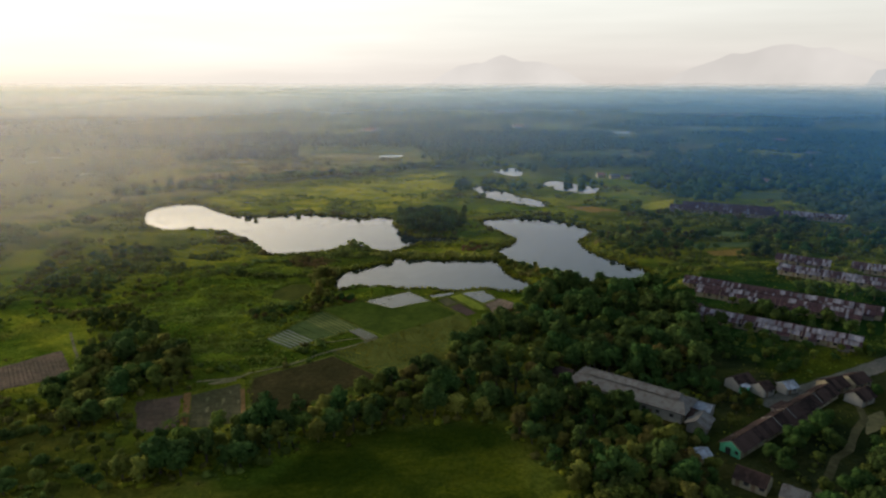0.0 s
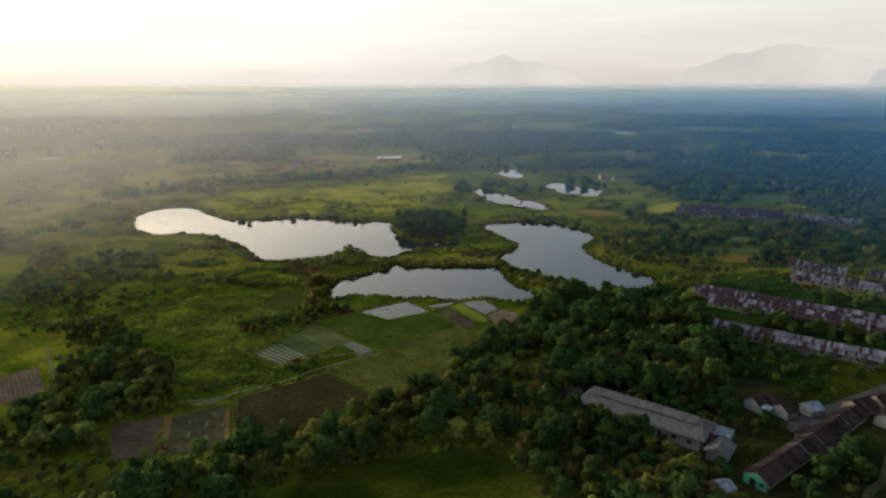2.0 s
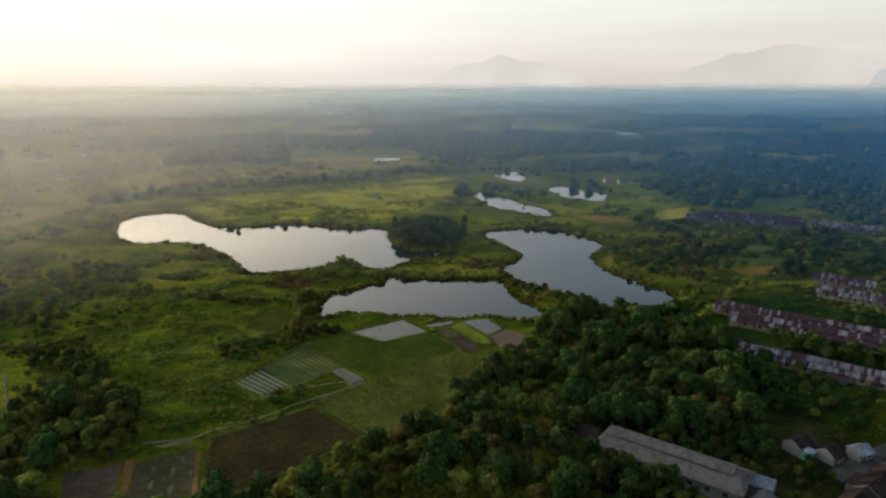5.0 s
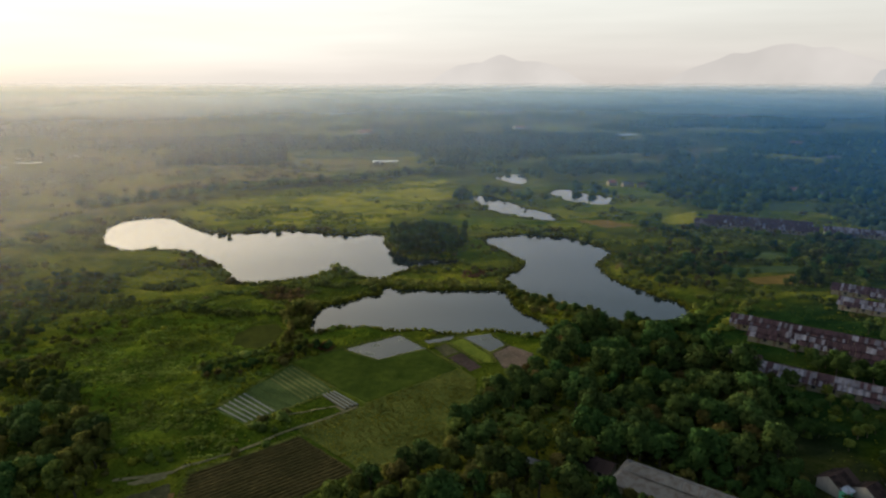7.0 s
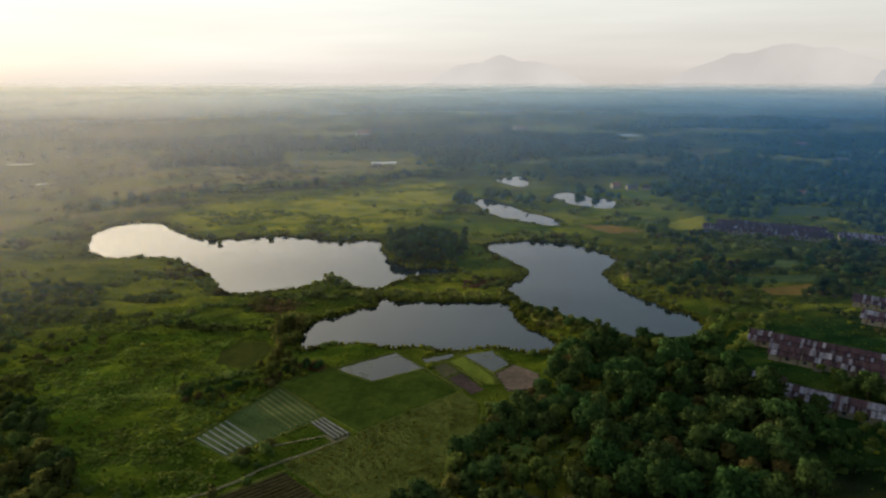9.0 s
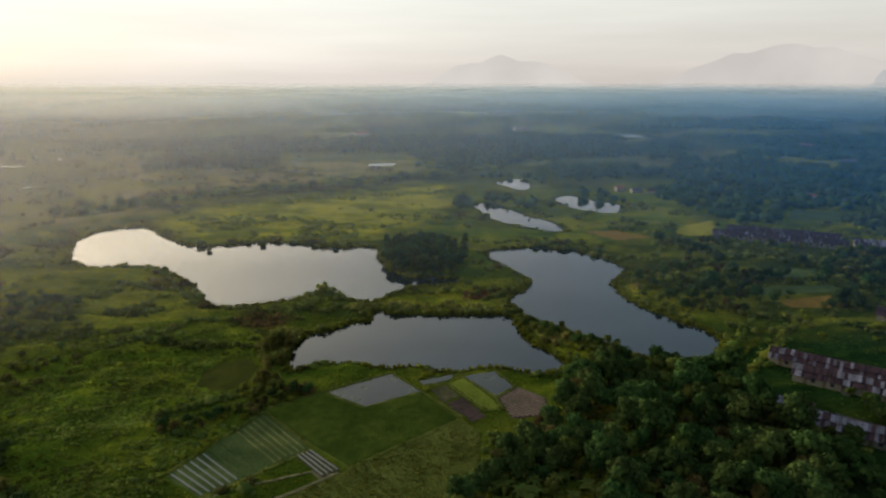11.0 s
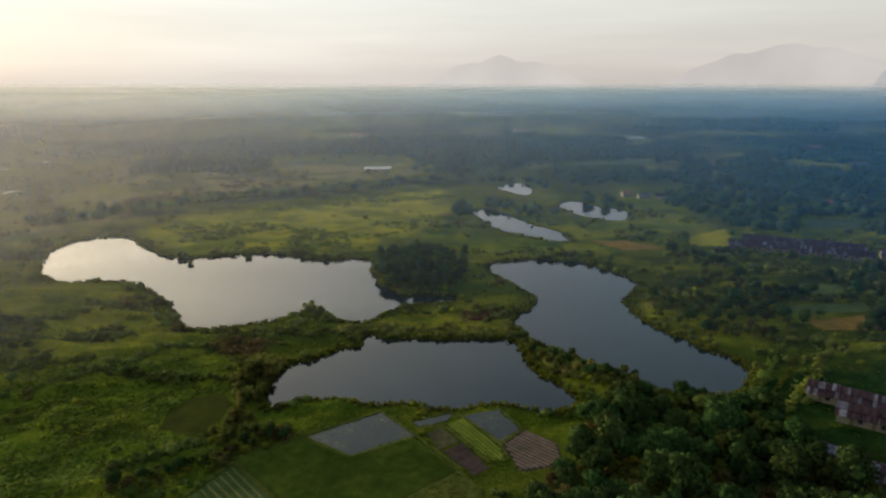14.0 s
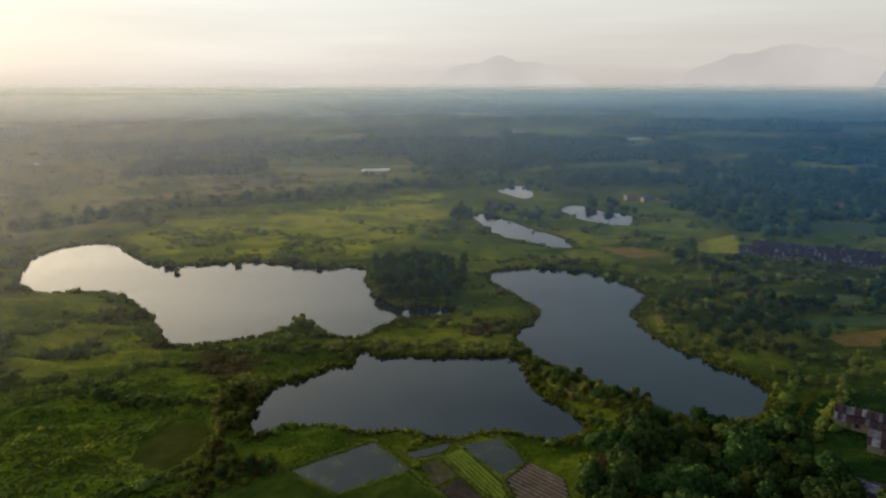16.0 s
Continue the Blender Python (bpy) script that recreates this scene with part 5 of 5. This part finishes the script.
tufts(x, y, rng.uniform(0.35, 0.85, len(x)), MOUND, "rank meadow grass and weeds in uneven waves")


# ---- distant woods ----
def far_density(x, y):
    w = fbm(x * 0.5, y, 190, 17)
    k = np.clip((w - 0.5) / 0.05, 0, 1)
    k = np.where((x > 120 + (y - 560) * 0.02) & (y < 1300), np.maximum(k, np.clip((fbm(x, y, 90, 19) - 0.41) / 0.08, 0, 1)), k)
    k = np.where((x < -40 + (y - 560) * 0.1) & (y < 930), k * 0.10, k)
    k = np.where((x < -50) & (x > -760) & (y > 880) & (y < 1010 + 60 * fbm(x, y, 80, 27)), k * 0.06, k)
    k = np.maximum(k, (signed(x, y, FAR_STAND) < 0) * 1.0)
    k = np.maximum(k, hedge_density(x, y))
    k = np.where(signed(x, y, BRIGHT_MEADOW) < 6, 0, k)
    for ahead in (20, 40, 60):
        k = k * (plot_distance(x, y + ahead) > 6)
    return k * (plot_distance(x, y) > 8) * (row_distance(x, y) > 4) * (pond_distance(x, y) > 4) * (pond_distance(x, y + 14) > 4) * (pond_distance(x, y + 28) > 4) * (pond_distance(x, y + 42) > 4) * (pond_distance(x, y + 56) > 4) * (pond_distance(x, y + 70) > 4)


x, y = rng.uniform(-900, 1000, 26000), 540 + 760 * rng.uniform(0, 1, 26000) ** 0.8
k = (rng.uniform(0, 1, len(x)) < far_density(x, y) * 0.75) & (np.abs(x) < y * 0.78) & ((np.abs(x) > 200) | (y > 600))
x, y = x[k], y[k]
s = rng.uniform(2.5, 5.0, len(x))
lumps("woodland", x, y, s, s * rng.uniform(1.3, 2.1, len(x)), WOODS, "dark hazy woodland beyond the ponds", "woods", 7, 0.45)
x, y = inside(FAR_STAND, 420)
s = rng.uniform(3.5, 6.0, len(x))
lumps("woodland", x, y, s, s * rng.uniform(2.0, 2.7, len(x)), WOODS, "dense dark stand of tall trees on the plain", "woods", 8, 0.4)
x, y = scatter(290, 900, 300, 560, 4200, lambda x, y: np.clip((fbm(x, y, 80, 19) - 0.38) / 0.1, 0, 1) * (x < y * 0.8))
s = rng.uniform(2.2, 4.5, len(x))
lumps("woodland", x, y, s, s * 1.6, WOODS, "dark woodland behind the terraces", "woods", 8, 0.45)
x, y = scatter(-700, -268, 250, 560, 6000, lambda x, y: np.clip((fbm(x, y, 60, 29) - 0.5) / 0.1, 0, 1) * 0.5 * (x > -y * 0.85))
s = rng.uniform(1.5, 3.2, len(x))
lumps("woodland", x, y, s, s * 1.3, SCRUB, "scattered scrub of the hazy western plain", "woods", 6, 0.45)
r, t = 1300 * (3.55 ** rng.uniform(0, 1, 16000)), rng.uniform(-0.72, 0.72, 16000)
x, y = r * np.sin(t), r * np.cos(t)
k = rng.uniform(0, 1, len(x)) < np.clip((fbm(x * 0.5, y, 560, 23) - 0.5) / 0.04, 0, 1) * (plot_distance(x, y) > 20)
x, y = x[k], y[k]
s = np.hypot(x, y) * rng.uniform(0.003, 0.0075, len(x))
lumps("woodland", x, y, s, np.minimum(s * 1.6, rng.uniform(9, 19, len(x))), WOODS, "far belts of woodland fading into mist", "woods", 3, 0.45)


x, y = scatter(-640, -60, 500, 960, 5200, lambda x, y: np.clip((fbm(x, y, 60, 37) - 0.56) / 0.06, 0.015, 1) * 0.6 * (signed(x, y, BRIGHT_MEADOW) > 6) * (pond_distance(x, y) > 6) * (plot_distance(x, y) > 8) * (x > -y * 0.72))
s = rng.uniform(0.9, 2.6, len(x))
lumps("scrub", x, y, s, s * rng.uniform(0.8, 1.3, len(x)), DRY, "scattered brownish bushes of the hazy plain", "scrub", 6, 0.45)
x, y = inside(BRIGHT_MEADOW, 3000)
k = (rng.uniform(0, 1, len(x)) < np.clip((fbm(x * 0.5, y, 40, 39) - 0.53) / 0.08, 0.02, 1) * 0.6) & (pond_distance(x, y) > 3)
x, y = x[k], y[k]
s = rng.uniform(0.9, 2.4, len(x))
lumps("scrub", x, y, s, s * rng.uniform(0.3, 0.6, len(x)), MOUND, "clumps of long yellow-green grass in the meadow", "grass", 6, 0.5)


# ---- hills and mist ----
def hills(name, left, right, tall, away, seed, material):
    """A distant ridge between two bearings in degrees."""
    n, rows = 60, 8
    v, f = [], []
    for k in range(n + 1):
        s = k / n
        turn = radians(left + (right - left) * s)
        top = tall * math.sin(math.pi * s) ** 1.2 * (0.8 + 0.4 * float(fbm(np.array([s * 300.0]), np.array([seed * 50.0]), 60, seed)[0]))
        for m in range(rows + 1):
            u = m / rows
            dist = away - 260 * (1 - u)
            rough = float(value_noise(np.array([s * 900.0]), np.array([u * 300.0]), 40, seed)[0]) - 0.5
            v.append((math.sin(turn) * dist, math.cos(turn) * dist, -4 + (top + 4) * u ** 1.3 * (1 + 0.12 * rough)))
    for k in range(n):
        for m in range(rows):
            a = k * (rows + 1) + m
            f.append((a, a + 1, a + rows + 2, a + rows + 1))
    ob = new(name, mesh_of(name, v, f, material, True))
    return tagged(ob, "faint mountain ridge far off in the haze", "mountain", kind="structure")


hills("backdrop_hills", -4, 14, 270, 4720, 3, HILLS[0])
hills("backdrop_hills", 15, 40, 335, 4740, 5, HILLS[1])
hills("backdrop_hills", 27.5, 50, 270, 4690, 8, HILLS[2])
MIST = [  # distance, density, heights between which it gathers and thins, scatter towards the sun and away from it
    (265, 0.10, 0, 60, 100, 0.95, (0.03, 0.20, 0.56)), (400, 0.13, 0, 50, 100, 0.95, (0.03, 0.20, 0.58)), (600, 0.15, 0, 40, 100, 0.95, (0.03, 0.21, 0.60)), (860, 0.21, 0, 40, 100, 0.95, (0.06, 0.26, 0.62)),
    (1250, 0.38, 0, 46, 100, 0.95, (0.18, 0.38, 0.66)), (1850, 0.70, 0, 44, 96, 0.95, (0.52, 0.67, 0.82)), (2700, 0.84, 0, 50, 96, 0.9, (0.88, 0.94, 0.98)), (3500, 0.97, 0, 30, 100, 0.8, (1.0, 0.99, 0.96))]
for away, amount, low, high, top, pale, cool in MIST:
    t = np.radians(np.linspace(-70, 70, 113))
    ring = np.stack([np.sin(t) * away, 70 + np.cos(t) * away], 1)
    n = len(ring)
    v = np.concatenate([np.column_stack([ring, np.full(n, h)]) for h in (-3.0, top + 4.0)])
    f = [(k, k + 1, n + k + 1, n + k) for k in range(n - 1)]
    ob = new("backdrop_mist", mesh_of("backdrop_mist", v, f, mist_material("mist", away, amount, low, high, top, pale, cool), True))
    tagged(ob, "thin upright sheet of pale mist standing in for haze", "mist", kind="structure")


# ---- buildings ----
def base_at(name, x, y, turn, label, category, group=""):
    ob = tagged(new(name), label, category, group)
    ob.matrix_basis = Matrix.Translation((x, y, 0.0)) @ Matrix.Rotation(radians(turn), 4, "Z")
    return ob


def gabled_wall(length, depth, eave, rise):
    """Walls under a gabled roof, ridge along x."""
    b = bmesh.new()
    outline = [(-depth / 2, -0.3), (depth / 2, -0.3), (depth / 2, eave), (0, eave + rise), (-depth / 2, eave)]
    ends = [[b.verts.new((sx * length / 2, y, z)) for y, z in outline] for sx in (-1, 1)]
    b.faces.new(ends[0][::-1])
    b.faces.new(ends[1])
    for i in range(5):
        b.faces.new((ends[0][i - 1], ends[0][i], ends[1][i], ends[1][i - 1]))
    bmesh.ops.recalc_face_normals(b, faces=b.faces)
    return b


def sheet_mesh(wide, long, material, waves=3):
    """A roof sheet with a few shallow ribs; its upper edge lies at the origin and it runs down along -y."""
    n = waves * 2 + 1
    v, f = [], []
    for y in (0.0, -long):
        for z0 in (0.0, -0.04):
            for k in range(n):
                v.append((-wide / 2 + wide * k / (n - 1), y, z0 + (0.05 if k % 2 else 0.0)))
    for k in range(n - 1):
        f += [(k, 2 * n + k, 2 * n + k + 1, k + 1), (n + k, n + k + 1, 3 * n + k + 1, 3 * n + k), (2 * n + k, 3 * n + k, 3 * n + k + 1, 2 * n + k + 1)]
    return mesh_of("roof_sheet", v, f, material)


def opening_mesh(wide, tall, material):
    """A recessed dark opening in a slim frame, on a wall that faces -y."""
    b = box(wide, 0.06, tall)
    me = bpy.data.meshes.new("opening")
    b.to_mesh(me)
    b.free()
    me.materials.append(material)
    return me


WINDOW, DOOR = opening_mesh(1.2, 1.1, DARK), opening_mesh(0.95, 2.05, WOOD)
FRAME = box(1.44, 0.05, 0.1, (0, 0, -0.1))
box(1.44, 0.05, 0.1, (0, 0, 1.1), 0, FRAME)
box(0.1, 0.05, 1.1, (-0.67, 0, 0), 0, FRAME)
box(0.1, 0.05, 1.1, (0.67, 0, 0), 0, FRAME)
FRAME_MESH = bpy.data.meshes.new("window_frame")
FRAME.to_mesh(FRAME_MESH)
FRAME.free()
FRAME_MESH.materials.append(WHITE_WALL)


def roofed(owner, length, depth, eave, rise, material, wide=1.9, over=0.6, jitter=0.07, seed=0, pale=(0.12, 0.75)):
    """Two slopes of separate sheets over a ridge along x, and a ridge cap."""
    r = np.random.default_rng(seed)
    slope = math.atan2(rise, depth / 2)
    long = math.hypot(rise, depth / 2) + over
    whole = sheet_mesh(wide * 1.03, long, material)
    patched = material == RUSTY
    if patched:  # sheets in two courses, rusty and grey mixed in runs
        courses = [[sheet_mesh(wide * 1.03, long * 0.53, m, 2) for m in (RUSTY, PALE_SHEET)] for _ in range(2)]
    n = max(2, int(round((length + 0.8) / wide)))
    for side in (0, 1):
        for k in range(n):
            x = (k + 0.5 - n / 2) * wide
            step = jitter * 4 * math.sin(k // 4 * 2.7 + seed) ** 2
            m = Matrix.Rotation(math.pi * side, 4, "Z") @ Matrix.Translation((x, 0, eave + rise + 0.07 + step + r.uniform(0, jitter))) @ Matrix.Rotation(slope + r.normal(0, 0.012 if jitter > 0.05 else 0.003), 4, "X")
            m = m @ Matrix.Translation((0, -r.uniform(0, jitter * 5), 0)) @ Matrix.Rotation(r.normal(0, 0.022 if patched else 0.006), 4, "Z")
            if not patched:
                part("roof_sheet", whole, material, owner, "", m)
                continue
            for c in (0, 1):
                run = float(value_noise(np.array([k * 1.0]), np.array([side * 9.0 + c * 3.1]), 5.0, seed)[0])
                grey = r.uniform(0, 1) < (pale[1] if run > 0.58 else pale[0])
                lift = Matrix.Translation((0, -long * 0.47 * c, (0.02 if c else 0.30) + r.uniform(0, 0.04)))
                part("roof_sheet", courses[c][1 if grey else 0], RUSTY, owner, "", m @ lift)
    if patched and pale[1] > 0.4:  # low wall in the step between the two courses
        step = long * 0.47
        for side in (0, 1):
            part("step_wall", box(n * wide - 0.4, 0.08, 0.24, (0, 0, 0)), CREAM_WALL, owner, "pale strip of wall between two roof levels",
                 Matrix.Rotation(math.pi * side, 4, "Z") @ Matrix.Translation((0, -step * math.cos(slope) - 0.04, eave + rise - step * math.sin(slope) + 0.10)))
    cap = bmesh.new()
    for k in range(2):
        box(n * wide, 0.26, 0.05, (0, 0, 0), 0.0, cap)
        bmesh.ops.rotate(cap, verts=cap.verts[-8:], cent=(0, 0, 0), matrix=Matrix.Rotation((slope if k else -slope) * 0.8, 3, "X"))
        bmesh.ops.translate(cap, verts=cap.verts[-8:], vec=(0, -0.13 if k else 0.13, eave + rise + (0.42 if patched else 0.14)))
    part("ridge_cap", cap, material, owner)


def pierced(owner, length, depth, pitch, seed, doors=True):
    """Doors and windows along both long walls."""
    r = np.random.default_rng(seed)
    n = max(1, int(length / pitch))
    for side in (0, 1):
        for k in range(n):
            x = (k + 0.5 - n / 2) * pitch
            turn = Matrix.Rotation(math.pi * side, 4, "Z")
            w = part("window", WINDOW, DARK, owner, "", turn @ Matrix.Translation((x + 1.1, -depth / 2 - 0.02, 1.0)))
            part("window_frame", FRAME_MESH, WHITE_WALL, w, "", Matrix.Translation((0, -0.03, 0)))
            if doors:
                part("door", DOOR, WOOD, owner, "", turn @ Matrix.Translation((x - 1.0 + r.uniform(-0.2, 0.2), -depth / 2 - 0.02, 0.02)))


def terrace(x, y, length, depth, turn, seed, material=RUSTY, wall=CREAM_WALL, eave=2.6, rise=2.0, label="", sheets=1.0, group="terraces of row houses", sheds=4, pale=(0.12, 0.75)):
    ob = base_at("row_house", x, y, turn, label or "long low row house with patched rusty and grey sheet roof", "house", group)
    part("wall", gabled_wall(length, depth, eave, rise), wall, ob, "pale rendered wall")
    roofed(ob, length, depth, eave, rise, material, sheets, 0.7, seed=seed, pale=pale)
    pierced(ob, length, depth, 5.6, seed)
    r = np.random.default_rng(seed + 99)
    for k in range(sheds):
        side = 1 if k % 2 else 0
        sx, w = r.uniform(-length / 2 + 3, length / 2 - 3), r.uniform(2.6, 4.6)
        turned = Matrix.Rotation(math.pi * side, 4, "Z")
        lean = part("lean_to", box(w, 2.2, 2.0, (0, 0, -0.2)), GREY_WALL, ob, "grey lean-to shed", turned @ Matrix.Translation((sx, -depth / 2 - 1.1, 0)))
        part("lean_to_roof", sheet_mesh(w + 0.4, 2.9, material, 4), material, lean, "", Matrix.Translation((0, 1.15, 2.3)) @ Matrix.Rotation(0.18, 4, "X"))
    return ob


PALE_SHARE = {0: (0.42, 0.85), 1: (0.08, 0.5), 2: (0.06, 0.55), 3: (0.5, 0.9), 4: (0.2, 0.6), 7: (0.03, 0.3), 8: (0.45, 0.85), 9: (0.03, 0.25)}
for k, (x, y, length, depth, turn) in enumerate(ROWS):
    old = k in (7, 9)
    terrace(x, y, length, depth, turn, 20 + k, RUSTY, sheds=5 if length > 40 else 2, pale=PALE_SHARE.get(k, (0.12, 0.75)), label="long dark weathered row house beyond the scrub" if old else "")

# long hall with a stepped fibre-cement roof
hall = base_at("long_hall", 58.5, 192.0, -37.0, "long hall with a stepped pale grey fibre-cement roof", "building")
part("wall", box(35, 10, 4.3, (0, 0, -0.3)), WHITE_WALL, hall, "pale wall with a row of dark windows")


def hip_roof(length, depth, z, rise, inset, thick=0.12):
    b = bmesh.new()
    for up in (0.0, thick):
        low = [b.verts.new((sx * length / 2, sy * depth / 2, z + up)) for sx, sy in ((-1, -1), (1, -1), (1, 1), (-1, 1))]
        ridge = [b.verts.new((sx * (length / 2 - inset), 0, z + rise + up)) for sx in (-1, 1)]
        for f in ((low[0], low[1], ridge[1], ridge[0]), (low[2], low[3], ridge[0], ridge[1]), (low[3], low[0], ridge[0]), (low[1], low[2], ridge[1])):
            b.faces.new(f)
        if up:
            for i in range(4):
                b.faces.new((low[i - 1], low[i], edge[i], edge[i - 1]))
        edge = low
    bmesh.ops.recalc_face_normals(b, faces=b.faces)
    return b


part("lower_roof", hip_roof(38, 12.6, 3.9, 3.0, 3.0), FIBRE, hall)
upper = part("upper_wall", box(31, 2.6, 1.2, (0, 0, 5.7)), GREY_WALL, hall)
roofed(upper, 31, 4.4, 6.35, 0.95, FIBRE, 2.4, 0.3, 0.02, 5)
for k in range(8):
    for side in (0, 1):
        w = part("window", WINDOW, DARK, hall, "", Matrix.Rotation(math.pi * side, 4, "Z") @ Matrix.Translation(((k - 3.5) * 4.2, -5.02, 1.5)))
        part("window_frame", FRAME_MESH, WHITE_WALL, w, "", Matrix.Translation((0, -0.03, 0)))
part("door", DOOR, WOOD, hall, "", Matrix.Translation((8.4, -5.02, 0.02)))

# brown-roofed terrace with a green gable end
GT, GX, GY, GL, GD = 36.7, 100.5, 179.0, 58.0, 2.9
green = terrace(GX, GY, GL, GD * 2, GT, 61, TILED, CREAM_WALL, 2.3, 1.8, "long brown-roofed terrace with a bright green gable end", 2.4, "", 6)
gable = bmesh.new()
ring = [gable.verts.new((-GL / 2 - 0.02, y, z)) for y, z in ((-GD, 0), (GD, 0), (GD, 2.25), (0, 4.05), (-GD, 2.25))]
face = gable.faces.new(ring)
bmesh.ops.solidify(gable, geom=[face], thickness=0.12)
part("gable_wall", gable, GREEN_WALL, green, "bright green painted gable wall")
part("doorway", box(0.1, 1.5, 2.1, (-GL / 2 - 0.16, 0.5, 0)), DARK, green, "dark open doorway")
part("gable_window", box(0.1, 1.0, 0.9, (-GL / 2 - 0.16, -1.9, 1.1)), DARK, green, "dark window opening")
for k in (0, 2, 3, 5):
    b = bmesh.new()
    for side in (-1, 1):
        made = box(0.22, GD * 1.2, 0.22, (0, 0, 0), 0.0, b)
        bmesh.ops.rotate(b, verts=b.verts[-8:], cent=(0, 0, 0), matrix=Matrix.Rotation(-side * math.atan2(1.8, GD), 3, "X"))
        bmesh.ops.translate(b, verts=b.verts[-8:], vec=(0, side * GD * 0.53, 3.2))
    part("fire_wall", b, GREY_WALL, green, "pale parapet across the roof", Matrix.Translation(((k - 3) * 8.2 + 1, 0, 0)))


def house(x, y, turn, length, depth, eave, rise, roof, wall, label, seed, group="village houses", name="house"):
    ob = base_at(name, x, y, turn, label, "house", group)
    part("wall", gabled_wall(length, depth, eave, rise), wall, ob)
    roofed(ob, length, depth, eave, rise, roof, min(2.0, length / 3), 0.7, 0.04, seed)
    pierced(ob, length, depth, 3.6, seed)
    return ob


white = house(97.5, 202, 28, 7.5, 5.5, 2.6, 1.7, TILED, WHITE_WALL, "white house with a patched brown tile roof", 1)
part("porch", box(2.6, 1.8, 2.4, (-2.2, -3.6, -0.1)), GREEN_WALL, white, "green painted porch")
part("porch_roof", sheet_mesh(3.2, 2.6, ZINC, 4), ZINC, white, "", Matrix.Translation((-2.2, -2.5, 2.8)) @ Matrix.Rotation(0.16, 4, "X"))
house(103, 197.5, 28, 5, 5, 2.5, 1.4, TILED, WHITE_WALL, "small white house with a brown roof beside the road", 2)
house(78.5, 184, -37, 5.5, 4.2, 2.6, 1.0, ZINC, GREY_WALL, "small shed with a pale blue zinc roof", 3)
house(74, 175, 53, 7, 5.2, 2.8, 1.4, FIBRE, GREY_WALL, "grey-roofed house at the end of the hall", 4)
house(72, 180.5, -37, 4, 5, 2.8, 1.4, TILED, CREAM_WALL, "small brown-roofed annex beside the hall", 5)
house(68, 159, 20, 5, 3.6, 2.4, 0.8, ZINC, GREY_WALL, "small shed with a pale zinc roof among trees", 6)
house(77, 148, -40, 8, 5.5, 2.5, 1.6, TILED, CREAM_WALL, "dark brown-roofed house below the terrace", 7)
house(84, 141, -40, 6, 5, 2.5, 1.3, FIBRE, CREAM_WALL, "grey-roofed house beside the dirt lane", 8)
house(111.5, 198.5, 20, 5, 4, 2.6, 1.1, ZINC, WHITE_WALL, "low house with a pale zinc roof beside the road", 9)
house(127, 200, 22, 7.5, 6, 2.6, 1.7, TILED, CREAM_WALL, "dark brown-roofed house beside the road", 10)
house(136, 203, 25, 8, 6, 2.6, 1.7, TILED, CREAM_WALL, "dark brown-roofed house beside the road", 11)
house(131, 192, 30, 7, 5.5, 2.5, 1.8, TILED, WHITE_WALL, "brown-roofed house at the end of the terrace", 12)
house(20, 210, -30, 9, 4, 2.4, 0.8, FIBRE, WHITE_WALL, "low pale shed half hidden by trees", 13)
house(40, 208, -37, 7, 5, 2.6, 1.4, TILED, CREAM_WALL, "small brown-roofed house behind the hall", 14)

# far houses
FAR = [(335, 622, 9, 6), (350, 632, 8, 6), (318, 645, 8, 6), (176, 678, 10, 6), (190, 674, 9, 6), (164, 690, 8, 6), (500, 890, 18, 11), (430, 760, 14, 9), (560, 1100, 20, 12), (-380, 1100, 20, 12), (-300, 1230, 24, 12), (-160, 1350, 26, 14), (60, 1290, 24, 12), (160, 1480, 26, 14), (690, 1270, 26, 14)]
for k, (x, y, length, depth) in enumerate(FAR):
    ob = base_at("far_house", x, y, (k * 47) % 90 - 45, "distant white house with a red clay roof" if k % 3 else "distant house with a pale metal roof", "house", "distant houses")
    near = y < 700
    part("wall", gabled_wall(length, depth, 3.2, depth * 0.28), CREAM_WALL if near else WHITE_WALL, ob)
    roofed(ob, length, depth, 3.2, depth * 0.28, TILED if near and k % 3 == 1 else FAR_ROOF if k % 3 else FIBRE, length / 3, 0.8, 0.0, k)
for x, y, length, depth, high, material, label in ((761, 1773, 62, 22, 12, FAR_ROOF, "large distant building with a red roof"), (720, 1790, 34, 20, 9, FAR_ROOF, "distant building with a red roof"),
                                                    (166, 2157, 70, 26, 9, ZINC, "distant white shed with a pale roof"), (230, 2190, 50, 24, 9, ZINC, "distant white shed with a pale roof")):
    ob = base_at("far_building", x, y, 8, label, "building", "distant buildings")
    part("wall", gabled_wall(length, depth, high, depth * 0.2), WHITE_WALL, ob)
    roofed(ob, length, depth, high, depth * 0.2, material, length / 4, 1.0, 0.0, 4)
